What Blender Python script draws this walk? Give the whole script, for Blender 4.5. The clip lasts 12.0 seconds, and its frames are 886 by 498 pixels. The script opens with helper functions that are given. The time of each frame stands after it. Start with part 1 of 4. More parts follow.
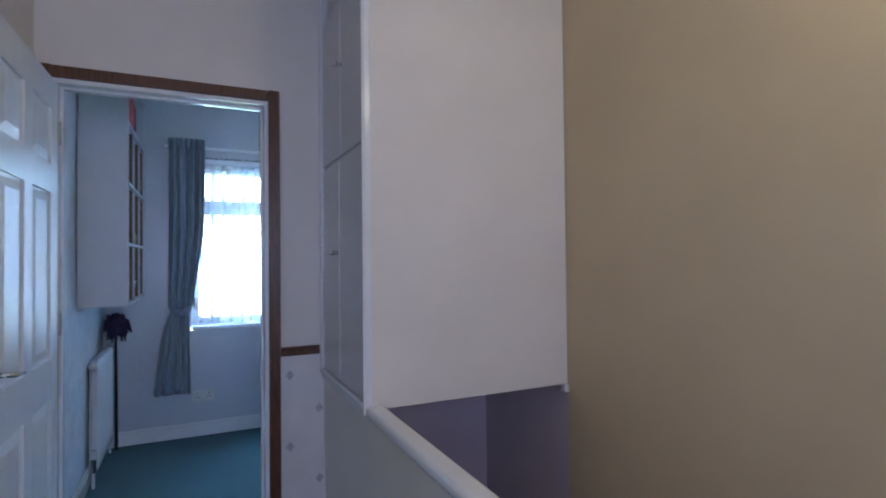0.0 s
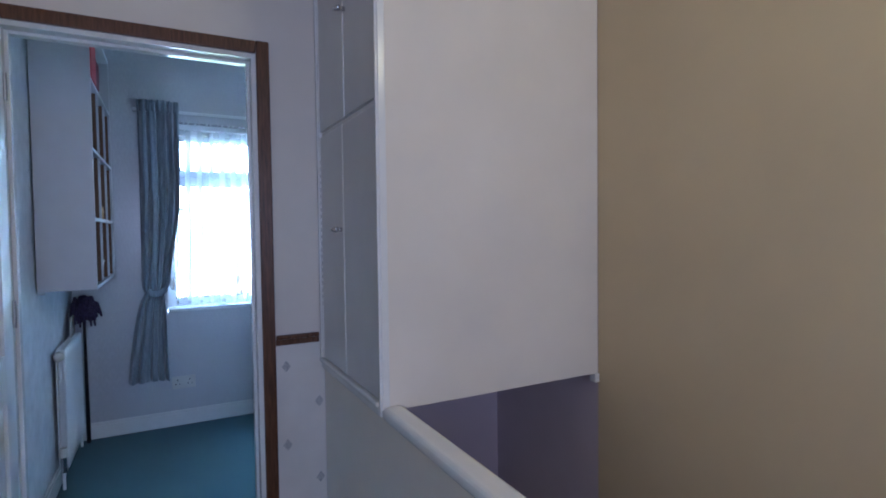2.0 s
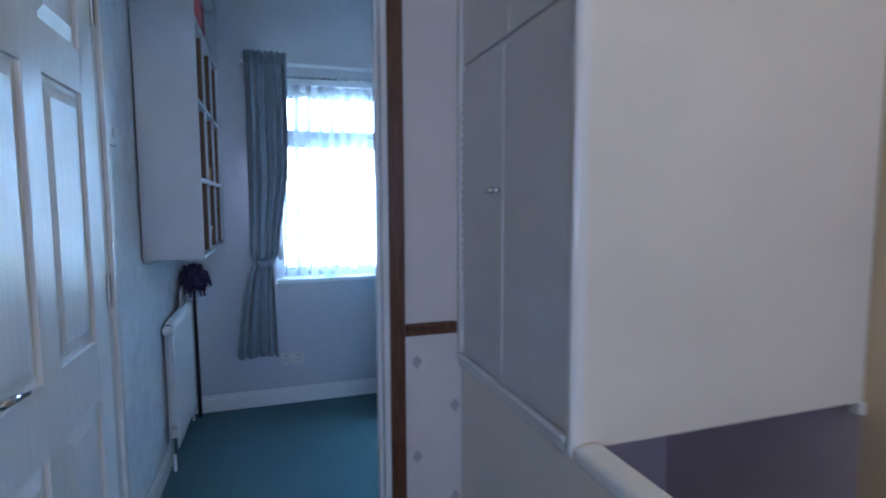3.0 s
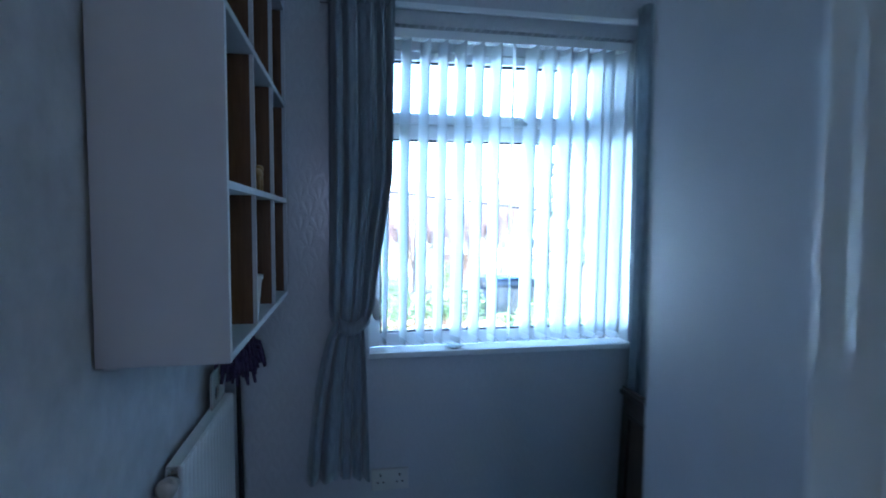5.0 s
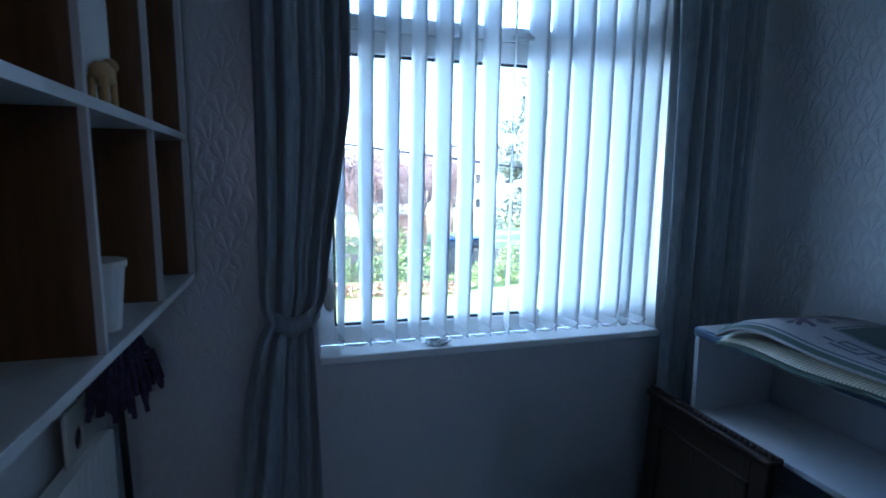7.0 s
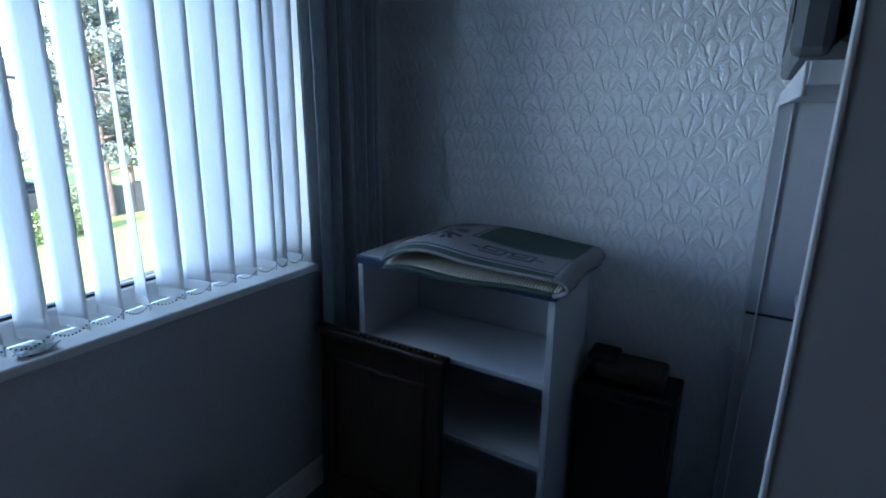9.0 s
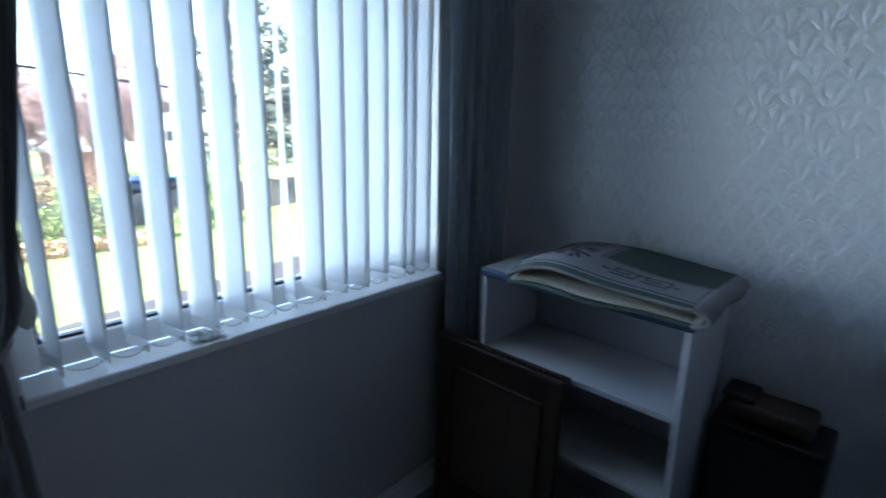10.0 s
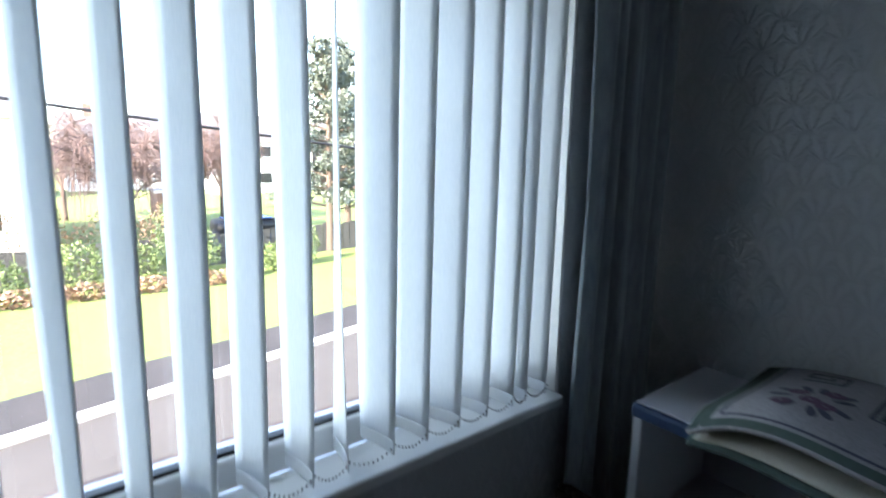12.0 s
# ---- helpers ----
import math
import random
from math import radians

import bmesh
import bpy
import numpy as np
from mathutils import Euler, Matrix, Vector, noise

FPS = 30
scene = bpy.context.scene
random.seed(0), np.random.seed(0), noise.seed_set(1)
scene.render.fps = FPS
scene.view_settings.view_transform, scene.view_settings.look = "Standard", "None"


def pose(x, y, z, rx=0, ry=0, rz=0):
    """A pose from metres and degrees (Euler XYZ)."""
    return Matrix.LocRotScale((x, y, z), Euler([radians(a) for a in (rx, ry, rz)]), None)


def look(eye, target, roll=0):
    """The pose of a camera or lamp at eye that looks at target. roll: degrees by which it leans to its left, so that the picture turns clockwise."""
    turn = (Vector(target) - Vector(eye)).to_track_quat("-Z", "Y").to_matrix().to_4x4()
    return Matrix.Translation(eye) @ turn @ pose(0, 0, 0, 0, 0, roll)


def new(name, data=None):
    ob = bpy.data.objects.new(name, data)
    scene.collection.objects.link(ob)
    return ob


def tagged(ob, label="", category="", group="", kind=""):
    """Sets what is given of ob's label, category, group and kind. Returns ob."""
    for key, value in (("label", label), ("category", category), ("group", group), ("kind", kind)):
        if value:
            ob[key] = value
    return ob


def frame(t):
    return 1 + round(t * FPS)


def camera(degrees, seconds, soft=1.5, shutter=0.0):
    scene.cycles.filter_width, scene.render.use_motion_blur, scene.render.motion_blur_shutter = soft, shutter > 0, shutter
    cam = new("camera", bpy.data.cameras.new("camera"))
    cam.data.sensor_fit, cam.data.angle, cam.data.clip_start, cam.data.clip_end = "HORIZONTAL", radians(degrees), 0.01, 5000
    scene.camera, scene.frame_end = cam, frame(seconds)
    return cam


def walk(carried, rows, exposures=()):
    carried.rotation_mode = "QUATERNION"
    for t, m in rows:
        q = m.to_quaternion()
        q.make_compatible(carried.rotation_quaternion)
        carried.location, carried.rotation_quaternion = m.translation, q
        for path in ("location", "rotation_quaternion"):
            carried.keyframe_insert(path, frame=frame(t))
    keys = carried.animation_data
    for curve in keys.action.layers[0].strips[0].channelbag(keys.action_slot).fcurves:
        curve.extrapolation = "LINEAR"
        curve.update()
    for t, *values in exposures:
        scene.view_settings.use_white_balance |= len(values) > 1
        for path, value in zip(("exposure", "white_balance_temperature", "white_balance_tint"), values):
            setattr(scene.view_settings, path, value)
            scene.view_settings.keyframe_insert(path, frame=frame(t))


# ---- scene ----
cam = camera(80.8, 12.0, soft=1.8, shutter=0.5)
PATH = [
    (0, (0.341, 3.575, 1.288), (1.192, 5.385, 1.323), -0.6),
    (0.5, (0.342, 3.591, 1.305), (1.283, 5.354, 1.262), -1.2),
    (1, (0.325, 3.607, 1.305), (1.254, 5.376, 1.236), -1.0),
    (1.5, (0.303, 3.711, 1.302), (1.212, 5.491, 1.219), -0.8),
    (2, (0.308, 3.876, 1.307), (1.239, 5.645, 1.236), -0.7),
    (2.5, (0.315, 4.086, 1.296), (1.195, 5.879, 1.183), -0.8),
    (3, (0.281, 4.434, 1.282), (0.899, 6.328, 1.104), -0.2),
    (3.2, (0.285, 4.574, 1.275), (0.879, 6.475, 1.089), 0.0),
    (4.8, (0.21, 5.704, 1.317), (0.613, 7.659, 1.192), 0.4),
    (5, (0.223, 5.822, 1.318), (0.574, 7.788, 1.205), 0.2),
    (5.5, (0.196, 6.059, 1.301), (0.45, 8.035, 1.131), 0.7),
    (6, (0.182, 6.249, 1.312), (0.572, 8.2, 1.107), 0.4),
    (6.5, (0.225, 6.347, 1.31), (0.741, 8.264, 1.066), 0.4),
    (6.7, (0.234, 6.37, 1.298), (0.743, 8.287, 1.039), 0.3),
    (8.3, (0.255, 6.637, 1.281), (1.602, 8.06, 0.876), 0.5),
    (8.5, (0.251, 6.678, 1.284), (1.773, 7.892, 0.824), 0.7),
    (9, (0.236, 6.668, 1.281), (1.892, 7.66, 0.757), 0.5),
    (9.5, (0.207, 6.684, 1.283), (1.801, 7.764, 0.739), 0.8),
    (10, (0.196, 6.708, 1.312), (1.611, 8.026, 0.8), 0.7),
    (10.5, (0.204, 6.717, 1.298), (1.465, 8.203, 0.849), 0.9),
    (11, (0.305, 6.824, 1.293), (1.543, 8.332, 0.852), 0.9),
    (11.5, (0.415, 6.922, 1.304), (1.612, 8.482, 0.934), 0.6),
    (12, (0.495, 7.137, 1.33), (1.719, 8.677, 0.972), 0.7),
]
walk(cam, [(t, look(eye, target, roll)) for t, eye, target, roll in PATH],
     exposures=[(0.0, 5.5, 4850, 12), (2.4, 5.6, 4780, 9), (3.2, 5.55, 4650, 7), (4.8, 4.65, 4650, 5), (6.7, 3.9, 4800, 7), (8.3, 3.3, 5050, 11),
                (9.5, 3.45, 5450, 11), (10.5, 3.65, 5950, 11), (12.0, 3.3, 6350, 12)])

# ---- light ----
world = bpy.data.worlds.new("sky_world")
scene.world = world
world.use_nodes = True
wn = world.node_tree
sky = wn.nodes.new("ShaderNodeTexSky")
sky.sky_type = "NISHITA"
sky.sun_disc = False
sky.sun_elevation = radians(32)
sky.sun_rotation = radians(250)
wn.nodes["Background"].inputs[1].default_value = 0.15
wn.links.new(sky.outputs[0], wn.nodes["Background"].inputs[0])

sun = new("sun", bpy.data.lights.new("sun", "SUN"))
sun.data.energy, sun.data.angle, sun.data.color = 3.2, radians(0.5), (1.0, 0.93, 0.82)
sun.matrix_world = look((-12, -4.4, 8), (0, 0, 0))

# lamp above the stairwell, warm bulb
bulb = new("landing_bulb", bpy.data.lights.new("landing_bulb", "POINT"))
bulb.data.energy, bulb.data.color, bulb.data.shadow_soft_size = 0.21, (1.0, 0.78, 0.38), 0.06
bulb.location = (1.42, 3.85, 2.32)


# added fill for unseen rooms' daylight, in an invented opening behind the walk
day = new("landing_daylight_fill", bpy.data.lights.new("landing_daylight_fill", "AREA"))
day.data.shape, day.data.size, day.data.size_y = "RECTANGLE", 0.9, 1.0
day.data.energy, day.data.color = 0.44, (0.80, 0.80, 1.0)
day.matrix_world = look((0.35, 2.07, 1.5), (0.35, 5.0, 1.3))


# area lamp added outside, above the view, boosting sky light through the window
skyl = new("window_sky_fill", bpy.data.lights.new("window_sky_fill", "AREA"))
skyl.data.shape, skyl.data.size, skyl.data.size_y = "RECTANGLE", 2.4, 1.2
skyl.data.energy, skyl.data.color = 3.2, (0.66, 0.86, 1.0)
skyl.matrix_world = look((0.2, 9.0, 2.9), (0.95, 7.9, 1.4))
# added area lamp for sunlit outdoors, slanting over the sill onto the east wall
rise = new("window_outdoor_fill", bpy.data.lights.new("window_outdoor_fill", "AREA"))
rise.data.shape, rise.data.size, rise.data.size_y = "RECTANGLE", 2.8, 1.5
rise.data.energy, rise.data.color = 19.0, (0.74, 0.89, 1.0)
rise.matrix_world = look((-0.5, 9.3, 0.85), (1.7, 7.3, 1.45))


# ---- materials ----
class Nodes:
    def __init__(self, name, rough=0.6, metal=0.0):
        self.m = bpy.data.materials.new(name)
        self.m.use_nodes = True
        self.t = self.m.node_tree
        self.b = self.t.nodes["Principled BSDF"]
        self.b.inputs["Roughness"].default_value = rough
        self.b.inputs["Metallic"].default_value = metal
        self.co = self.t.nodes.new("ShaderNodeNewGeometry").outputs["Position"]

    def put(self, value, socket):
        if hasattr(value, "links"):
            self.t.links.new(value, socket)
        else:
            socket.default_value = value

    def math(self, op, a, b=0.0, c=0.0):
        n = self.t.nodes.new("ShaderNodeMath")
        n.operation = op
        for v, s in zip((a, b, c), n.inputs):
            self.put(v, s)
        return n.outputs[0]

    def noise(self, scale, detail=4.0, rough=0.55, stretch=(1, 1, 1)):
        mp = self.t.nodes.new("ShaderNodeMapping")
        mp.inputs["Scale"].default_value = stretch
        self.t.links.new(self.co, mp.inputs["Vector"])
        n = self.t.nodes.new("ShaderNodeTexNoise")
        n.inputs["Scale"].default_value, n.inputs["Detail"].default_value, n.inputs["Roughness"].default_value = scale, detail, rough
        self.t.links.new(mp.outputs[0], n.inputs["Vector"])
        return n.outputs[0]

    def ramp(self, fac, *stops):
        n = self.t.nodes.new("ShaderNodeValToRGB")
        e = n.color_ramp.elements
        while len(e) < len(stops):
            e.new(0.5)
        for k, (p, c) in zip(e, stops):
            k.position, k.color = p, (*c, 1) if len(c) == 3 else c
        self.put(fac, n.inputs[0])
        return n.outputs[0]

    def mix(self, fac, a, b, mode="MIX"):
        n = self.t.nodes.new("ShaderNodeMix")
        n.data_type, n.blend_type = "RGBA", mode
        for v, s in ((fac, n.inputs[0]), (a, n.inputs[6]), (b, n.inputs[7])):
            if isinstance(v, tuple) and len(v) == 3:
                v = (*v, 1)
            self.put(v, s)
        return n.outputs[2]

    def xyz(self):
        n = self.t.nodes.new("ShaderNodeSeparateXYZ")
        self.t.links.new(self.co, n.inputs[0])
        return n.outputs[0], n.outputs[1], n.outputs[2]

    def colour(self, c):
        self.put((*c, 1) if isinstance(c, tuple) else c, self.b.inputs["Base Color"])
        return self

    def rough(self, r):
        self.put(r, self.b.inputs["Roughness"])
        return self

    def bump(self, h, strength=0.3, dist=0.004):
        n = self.t.nodes.new("ShaderNodeBump")
        n.inputs["Strength"].default_value, n.inputs["Distance"].default_value = strength, dist
        self.t.links.new(h, n.inputs["Height"])
        self.t.links.new(n.outputs[0], self.b.inputs["Normal"])
        return self


def plain(name, c, rough=0.5, metal=0.0, vary=0.08, scale=9.0, grain=220.0, bump=0.08):
    """Paint or plastic of one colour, with faint stains at one scale and grain at another."""
    n = Nodes(name, rough, metal)
    lo = tuple(v * (1 - vary) for v in c)
    hi = tuple(min(1, v * (1 + vary * 0.6)) for v in c)
    n.colour(n.ramp(n.noise(scale), (0.3, lo), (0.7, hi)))
    n.rough(n.math("MULTIPLY_ADD", n.noise(scale * 3), 0.4 * vary, rough - 0.2 * vary))
    n.bump(n.noise(grain, 2.0), bump, 0.001)
    return n.m


def wood(name, dark, light, rough=0.35, stretch=(14, 14, 1.2), bump=0.15):
    n = Nodes(name, rough)
    g = n.noise(7.0, 8.0, 0.65, stretch)
    n.colour(n.mix(n.math("MULTIPLY", n.noise(2.0), 0.4), n.ramp(g, (0.3, dark), (0.68, light)), dark))
    n.bump(n.noise(30.0, 4.0, 0.6, stretch), bump, 0.001)
    return n.m


def wallpaper(name, c, axis, relief):
    """Embossed paper: fans of leaves in half-dropped rows, with a slight sheen on the leaves."""
    n = Nodes(name, 0.55)
    x, y, z = n.xyz()
    u = x if axis == "x" else y
    W, Hh = 0.072, 0.0575
    wob = n.math("MULTIPLY", n.math("SUBTRACT", n.noise(70.0, 2.0), 0.5), 0.35)

    def fan(drop):
        """A spray of blades rising from a base point; it reaches into the row above."""
        zz = n.math("DIVIDE", n.math("SUBTRACT", z, drop * Hh), 2 * Hh)
        fv = n.math("FRACT", zz)
        fu = n.math("SUBTRACT", n.math("FRACT", n.math("ADD", n.math("DIVIDE", u, W), 0.5 * drop)), 0.5)
        du = n.math("MULTIPLY", fu, W)
        dv = n.math("MULTIPLY", n.math("ADD", fv, 0.04), 2 * Hh)
        ang = n.math("ADD", n.math("ARCTAN2", du, dv), wob)
        spread = n.math("MINIMUM", n.math("MAXIMUM", n.math("MULTIPLY", n.math("SUBTRACT", 1.0, n.math("ABSOLUTE", ang)), 4.0), 0.0), 1.0)
        blade = n.math("POWER", n.math("ABSOLUTE", n.math("COSINE", n.math("MULTIPLY", ang, 6.3))), 2.0)
        rad = n.math("DIVIDE", n.math("SQRT", n.math("ADD", n.math("MULTIPLY", du, du), n.math("MULTIPLY", dv, dv))), Hh)
        body = n.math("MULTIPLY", n.math("MINIMUM", n.math("MULTIPLY", rad, 3.0), 1.0), n.math("MAXIMUM", n.math("SUBTRACT", 1.0, n.math("POWER", n.math("DIVIDE", rad, 1.35), 4.0)), 0.0))
        return n.math("MULTIPLY", n.math("MULTIPLY", blade, body), spread)
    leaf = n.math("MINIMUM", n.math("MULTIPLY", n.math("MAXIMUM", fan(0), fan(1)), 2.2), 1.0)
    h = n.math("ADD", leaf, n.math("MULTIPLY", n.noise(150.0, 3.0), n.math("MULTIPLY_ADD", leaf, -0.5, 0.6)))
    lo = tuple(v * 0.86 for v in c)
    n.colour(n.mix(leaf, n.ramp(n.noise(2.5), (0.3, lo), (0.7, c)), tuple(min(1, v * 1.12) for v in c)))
    n.rough(n.math("MULTIPLY_ADD", leaf, -0.28, 0.42))
    n.b.inputs["Specular IOR Level"].default_value = 1.0
    n.bump(h, relief, 0.002)
    return n.m


def landing_paper():
    """Pale paper with small diamond sprigs in a half-drop."""
    n = Nodes("sprig_wallpaper", 0.6)
    x, y, z = n.xyz()
    a = n.math("DIVIDE", n.math("SUBTRACT", x, 0.59), 0.27)
    b = n.math("DIVIDE", n.math("SUBTRACT", z, 0.585), 0.33)

    def near(off):
        p = n.math("ABSOLUTE", n.math("MULTIPLY", n.math("SUBTRACT", n.math("FRACT", n.math("ADD", a, off)), 0.5), 0.27))
        q = n.math("ABSOLUTE", n.math("MULTIPLY", n.math("SUBTRACT", n.math("FRACT", n.math("ADD", b, off)), 0.5), 0.33))
        return n.math("LESS_THAN", n.math("ADD", p, n.math("MULTIPLY", q, 0.75)), 0.019), n.math("SINE", n.math("MULTIPLY", n.math("ADD", p, q), 900)), n.math("SINE", n.math("MULTIPLY", n.math("SUBTRACT", p, q), 900))
    m1, s1, t1 = near(0.0)
    m2, s2, t2 = near(0.5)
    spr = n.math("MAXIMUM", n.math("MULTIPLY", m1, n.math("GREATER_THAN", n.math("MULTIPLY", s1, t1), -0.1)), n.math("MULTIPLY", m2, n.math("GREATER_THAN", n.math("MULTIPLY", s2, t2), -0.1)))
    base = n.ramp(n.noise(5.0), (0.3, (0.66, 0.62, 0.57)), (0.7, (0.74, 0.70, 0.65)))
    n.colour(n.mix(n.math("MULTIPLY", spr, 0.8), base, (0.16, 0.17, 0.2)))
    n.bump(n.noise(160.0, 3.0), 0.15, 0.001)
    return n.m


M = {}
M["paint_cream"] = plain("cream_wall_paint", (0.60, 0.48, 0.29), 0.6, vary=0.05, scale=3.0, grain=150.0, bump=0.2)
M["paint_white"] = plain("magnolia_wall_paint", (0.76, 0.70, 0.62), 0.6, vary=0.05, scale=3.0, grain=150.0, bump=0.2)
# mauve of the stair end; also tints the side wall for cool light
M["paint_mauve_cool_light"] = plain("mauve_paint_and_cool_light", (0.56, 0.48, 0.52), 0.6, vary=0.06, scale=3.0, grain=150.0, bump=0.2)
M["gloss_white"] = plain("white_gloss_paint", (0.78, 0.77, 0.75), 0.22, vary=0.04, bump=0.05)
M["gloss_grey"] = plain("pale_grey_gloss_paint", (0.62, 0.61, 0.61), 0.3, vary=0.03, grain=30.0, bump=0.02)
M["ceiling"] = plain("ceiling_paint", (0.70, 0.69, 0.68), 0.8, vary=0.04, grain=90.0, bump=0.3)
# one wallpaper; window wall's shade and east wall's light put into its tone
M["paper_x"] = wallpaper("leaf_wallpaper_across_shaded", (0.52, 0.52, 0.54), "x", 0.2)
M["paper_y"] = wallpaper("leaf_wallpaper_along_lit", (0.74, 0.74, 0.76), "y", 1.0)
M["paper_w"] = plain("mottled_embossed_paper", (0.62, 0.62, 0.64), 0.55, vary=0.14, scale=14.0, grain=75.0, bump=0.35)
M["sprig"] = landing_paper()
M["brown_wood"] = wood("varnished_brown_wood", (0.055, 0.022, 0.01), (0.19, 0.085, 0.04), 0.3)
M["dark_wood"] = wood("dark_carved_wood", (0.02, 0.012, 0.009), (0.07, 0.04, 0.028), 0.4)
M["shelf_brown"] = wood("brown_back_board", (0.10, 0.05, 0.021), (0.18, 0.09, 0.04), 0.5)
M["faded_panel"] = wood("faded_brown_panel", (0.05, 0.032, 0.022), (0.10, 0.07, 0.05), 0.6)
M["melamine"] = plain("white_melamine", (0.55, 0.55, 0.57), 0.35, vary=0.03, bump=0.04)
M["melamine_grey"] = plain("grey_melamine", (0.42, 0.42, 0.45), 0.4, vary=0.05, bump=0.05)
M["blue_edge"] = plain("dark_blue_laminate", (0.03, 0.05, 0.10), 0.3)
M["upvc"] = plain("white_upvc", (0.82, 0.83, 0.84), 0.25, vary=0.03, bump=0.03)
M["packet_film"] = plain("crumpled_clear_film", (0.50, 0.54, 0.55), 0.12, vary=0.3, scale=60.0)
M["rubber"] = plain("black_gasket", (0.02, 0.02, 0.022), 0.5)
M["chrome"] = plain("chrome", (0.62, 0.62, 0.63), 0.18, 1.0, vary=0.05, bump=0.02)
M["black"] = plain("black_plastic", (0.012, 0.012, 0.014), 0.35, vary=0.2)
M["silver"] = plain("silver_plastic", (0.15, 0.155, 0.165), 0.35, 0.5)
M["enamel"] = plain("white_radiator_enamel", (0.80, 0.80, 0.79), 0.28, vary=0.03, bump=0.03)
M["red_card"] = plain("red_card", (0.45, 0.03, 0.04), 0.5)
M["dark_red"] = plain("dark_red_cloth", (0.16, 0.03, 0.04), 0.7)
M["cream_plastic"] = plain("cream_plastic", (0.62, 0.60, 0.55), 0.4)
M["tan"] = plain("tan_wood_toy", (0.42, 0.26, 0.10), 0.5)
M["paper_card"] = plain("pale_card", (0.60, 0.58, 0.58), 0.7)
M["purple"] = plain("purple_feathers", (0.05, 0.035, 0.085), 0.8, vary=0.4, scale=60)
M["tarmac"] = plain("tarmac", (0.040, 0.034, 0.032), 0.85, vary=0.25, scale=1.2, grain=60.0, bump=0.5)
M["road"] = plain("pale_road", (0.080, 0.069, 0.061), 0.85, vary=0.15, scale=0.8, grain=50.0, bump=0.4)
M["kerb"] = plain("concrete_kerb", (0.52, 0.50, 0.46), 0.8, vary=0.15, scale=4.0)
M["render"] = plain("white_house_render", (0.75, 0.73, 0.70), 0.8)
M["brick"] = plain("red_brown_brick", (0.21, 0.12, 0.09), 0.8, vary=0.3, scale=3.0)
M["roof"] = plain("grey_roof_tile", (0.16, 0.14, 0.135), 0.8, vary=0.25, scale=4.0)
M["fence"] = plain("weathered_fence_boards", (0.06, 0.056, 0.052), 0.85, vary=0.3)
M["car_paint"] = plain("blue_car_paint", (0.05, 0.12, 0.32), 0.25, 0.3)
M["bark"] = plain("bark", (0.14, 0.10, 0.075), 0.9, vary=0.35, scale=14.0, grain=60, bump=0.6)
M["twig"] = plain("reddish_twigs", (0.14, 0.09, 0.08), 0.9, vary=0.3)

n = Nodes("teal_carpet", 0.95)
n.colour(n.mix(n.math("MULTIPLY", n.noise(1.8, 5.0), 0.7), n.ramp(n.noise(260.0, 3.0), (0.3, (0.06, 0.115, 0.128)), (0.7, (0.12, 0.205, 0.225))), (0.05, 0.10, 0.12)))
n.bump(n.noise(420.0, 2.0), 0.8, 0.004)
M["carpet"] = n.m

n = Nodes("blue_grey_curtain_cloth", 0.62)
n.b.inputs["Sheen Weight"].default_value = 0.4
n.colour(n.ramp(n.noise(40.0, 4.0, 0.6, (3, 3, 0.5)), (0.3, (0.19, 0.22, 0.25)), (0.7, (0.28, 0.32, 0.35))))
n.bump(n.noise(300.0, 2.0, 0.5, (1, 1, 0.4)), 0.3, 0.001)
M["curtain"] = n.m

# blind fabric lets light through
n = Nodes("white_blind_fabric", 0.75)
tr = n.t.nodes.new("ShaderNodeBsdfTranslucent")
c = n.ramp(n.noise(90.0, 3.0, 0.5, (6, 6, 0.6)), (0.3, (0.80, 0.82, 0.84)), (0.7, (0.87, 0.88, 0.89)))
n.colour(c)
n.t.links.new(c, tr.inputs[0])
ms = n.t.nodes.new("ShaderNodeMixShader")
ms.inputs[0].default_value = 0.62
n.t.links.new(n.b.outputs[0], ms.inputs[1])
n.t.links.new(tr.outputs[0], ms.inputs[2])
n.t.links.new(ms.outputs[0], n.t.nodes["Material Output"].inputs[0])
M["blind"] = n.m

n = Nodes("window_glass", 0.02)
tp = n.t.nodes.new("ShaderNodeBsdfTransparent")
gl = n.t.nodes.new("ShaderNodeBsdfGlossy")
gl.inputs["Roughness"].default_value = 0.02
fr = n.t.nodes.new("ShaderNodeFresnel")
ms = n.t.nodes.new("ShaderNodeMixShader")
n.t.links.new(fr.outputs[0], ms.inputs[0])
n.t.links.new(tp.outputs[0], ms.inputs[1])
n.t.links.new(gl.outputs[0], ms.inputs[2])
n.t.links.new(ms.outputs[0], n.t.nodes["Material Output"].inputs[0])
M["glass"] = n.m

n = Nodes("rug_pile", 0.95)
n.colour(n.ramp(n.noise(240.0, 2.0), (0.3, (0.19, 0.18, 0.19)), (0.7, (0.28, 0.27, 0.28))))
n.bump(n.noise(500.0, 2.0), 0.6, 0.002)
M["rug_beige"] = n.m
M["rug_green"] = plain("rug_green_pile", (0.045, 0.068, 0.058), 0.95, vary=0.2, scale=60, grain=500, bump=0.6)
M["rug_purple"] = plain("rug_plum_pile", (0.10, 0.05, 0.085), 0.95, vary=0.3, scale=60, grain=500, bump=0.6)
M["rug_slate"] = plain("rug_slate_pile", (0.055, 0.055, 0.08), 0.95, vary=0.3, scale=60, grain=500, bump=0.6)
n = Nodes("rug_woven_backing", 0.95)
x, y, z = n.xyz()
rib = n.math("ABSOLUTE", n.math("SINE", n.math("MULTIPLY", y, 380)))
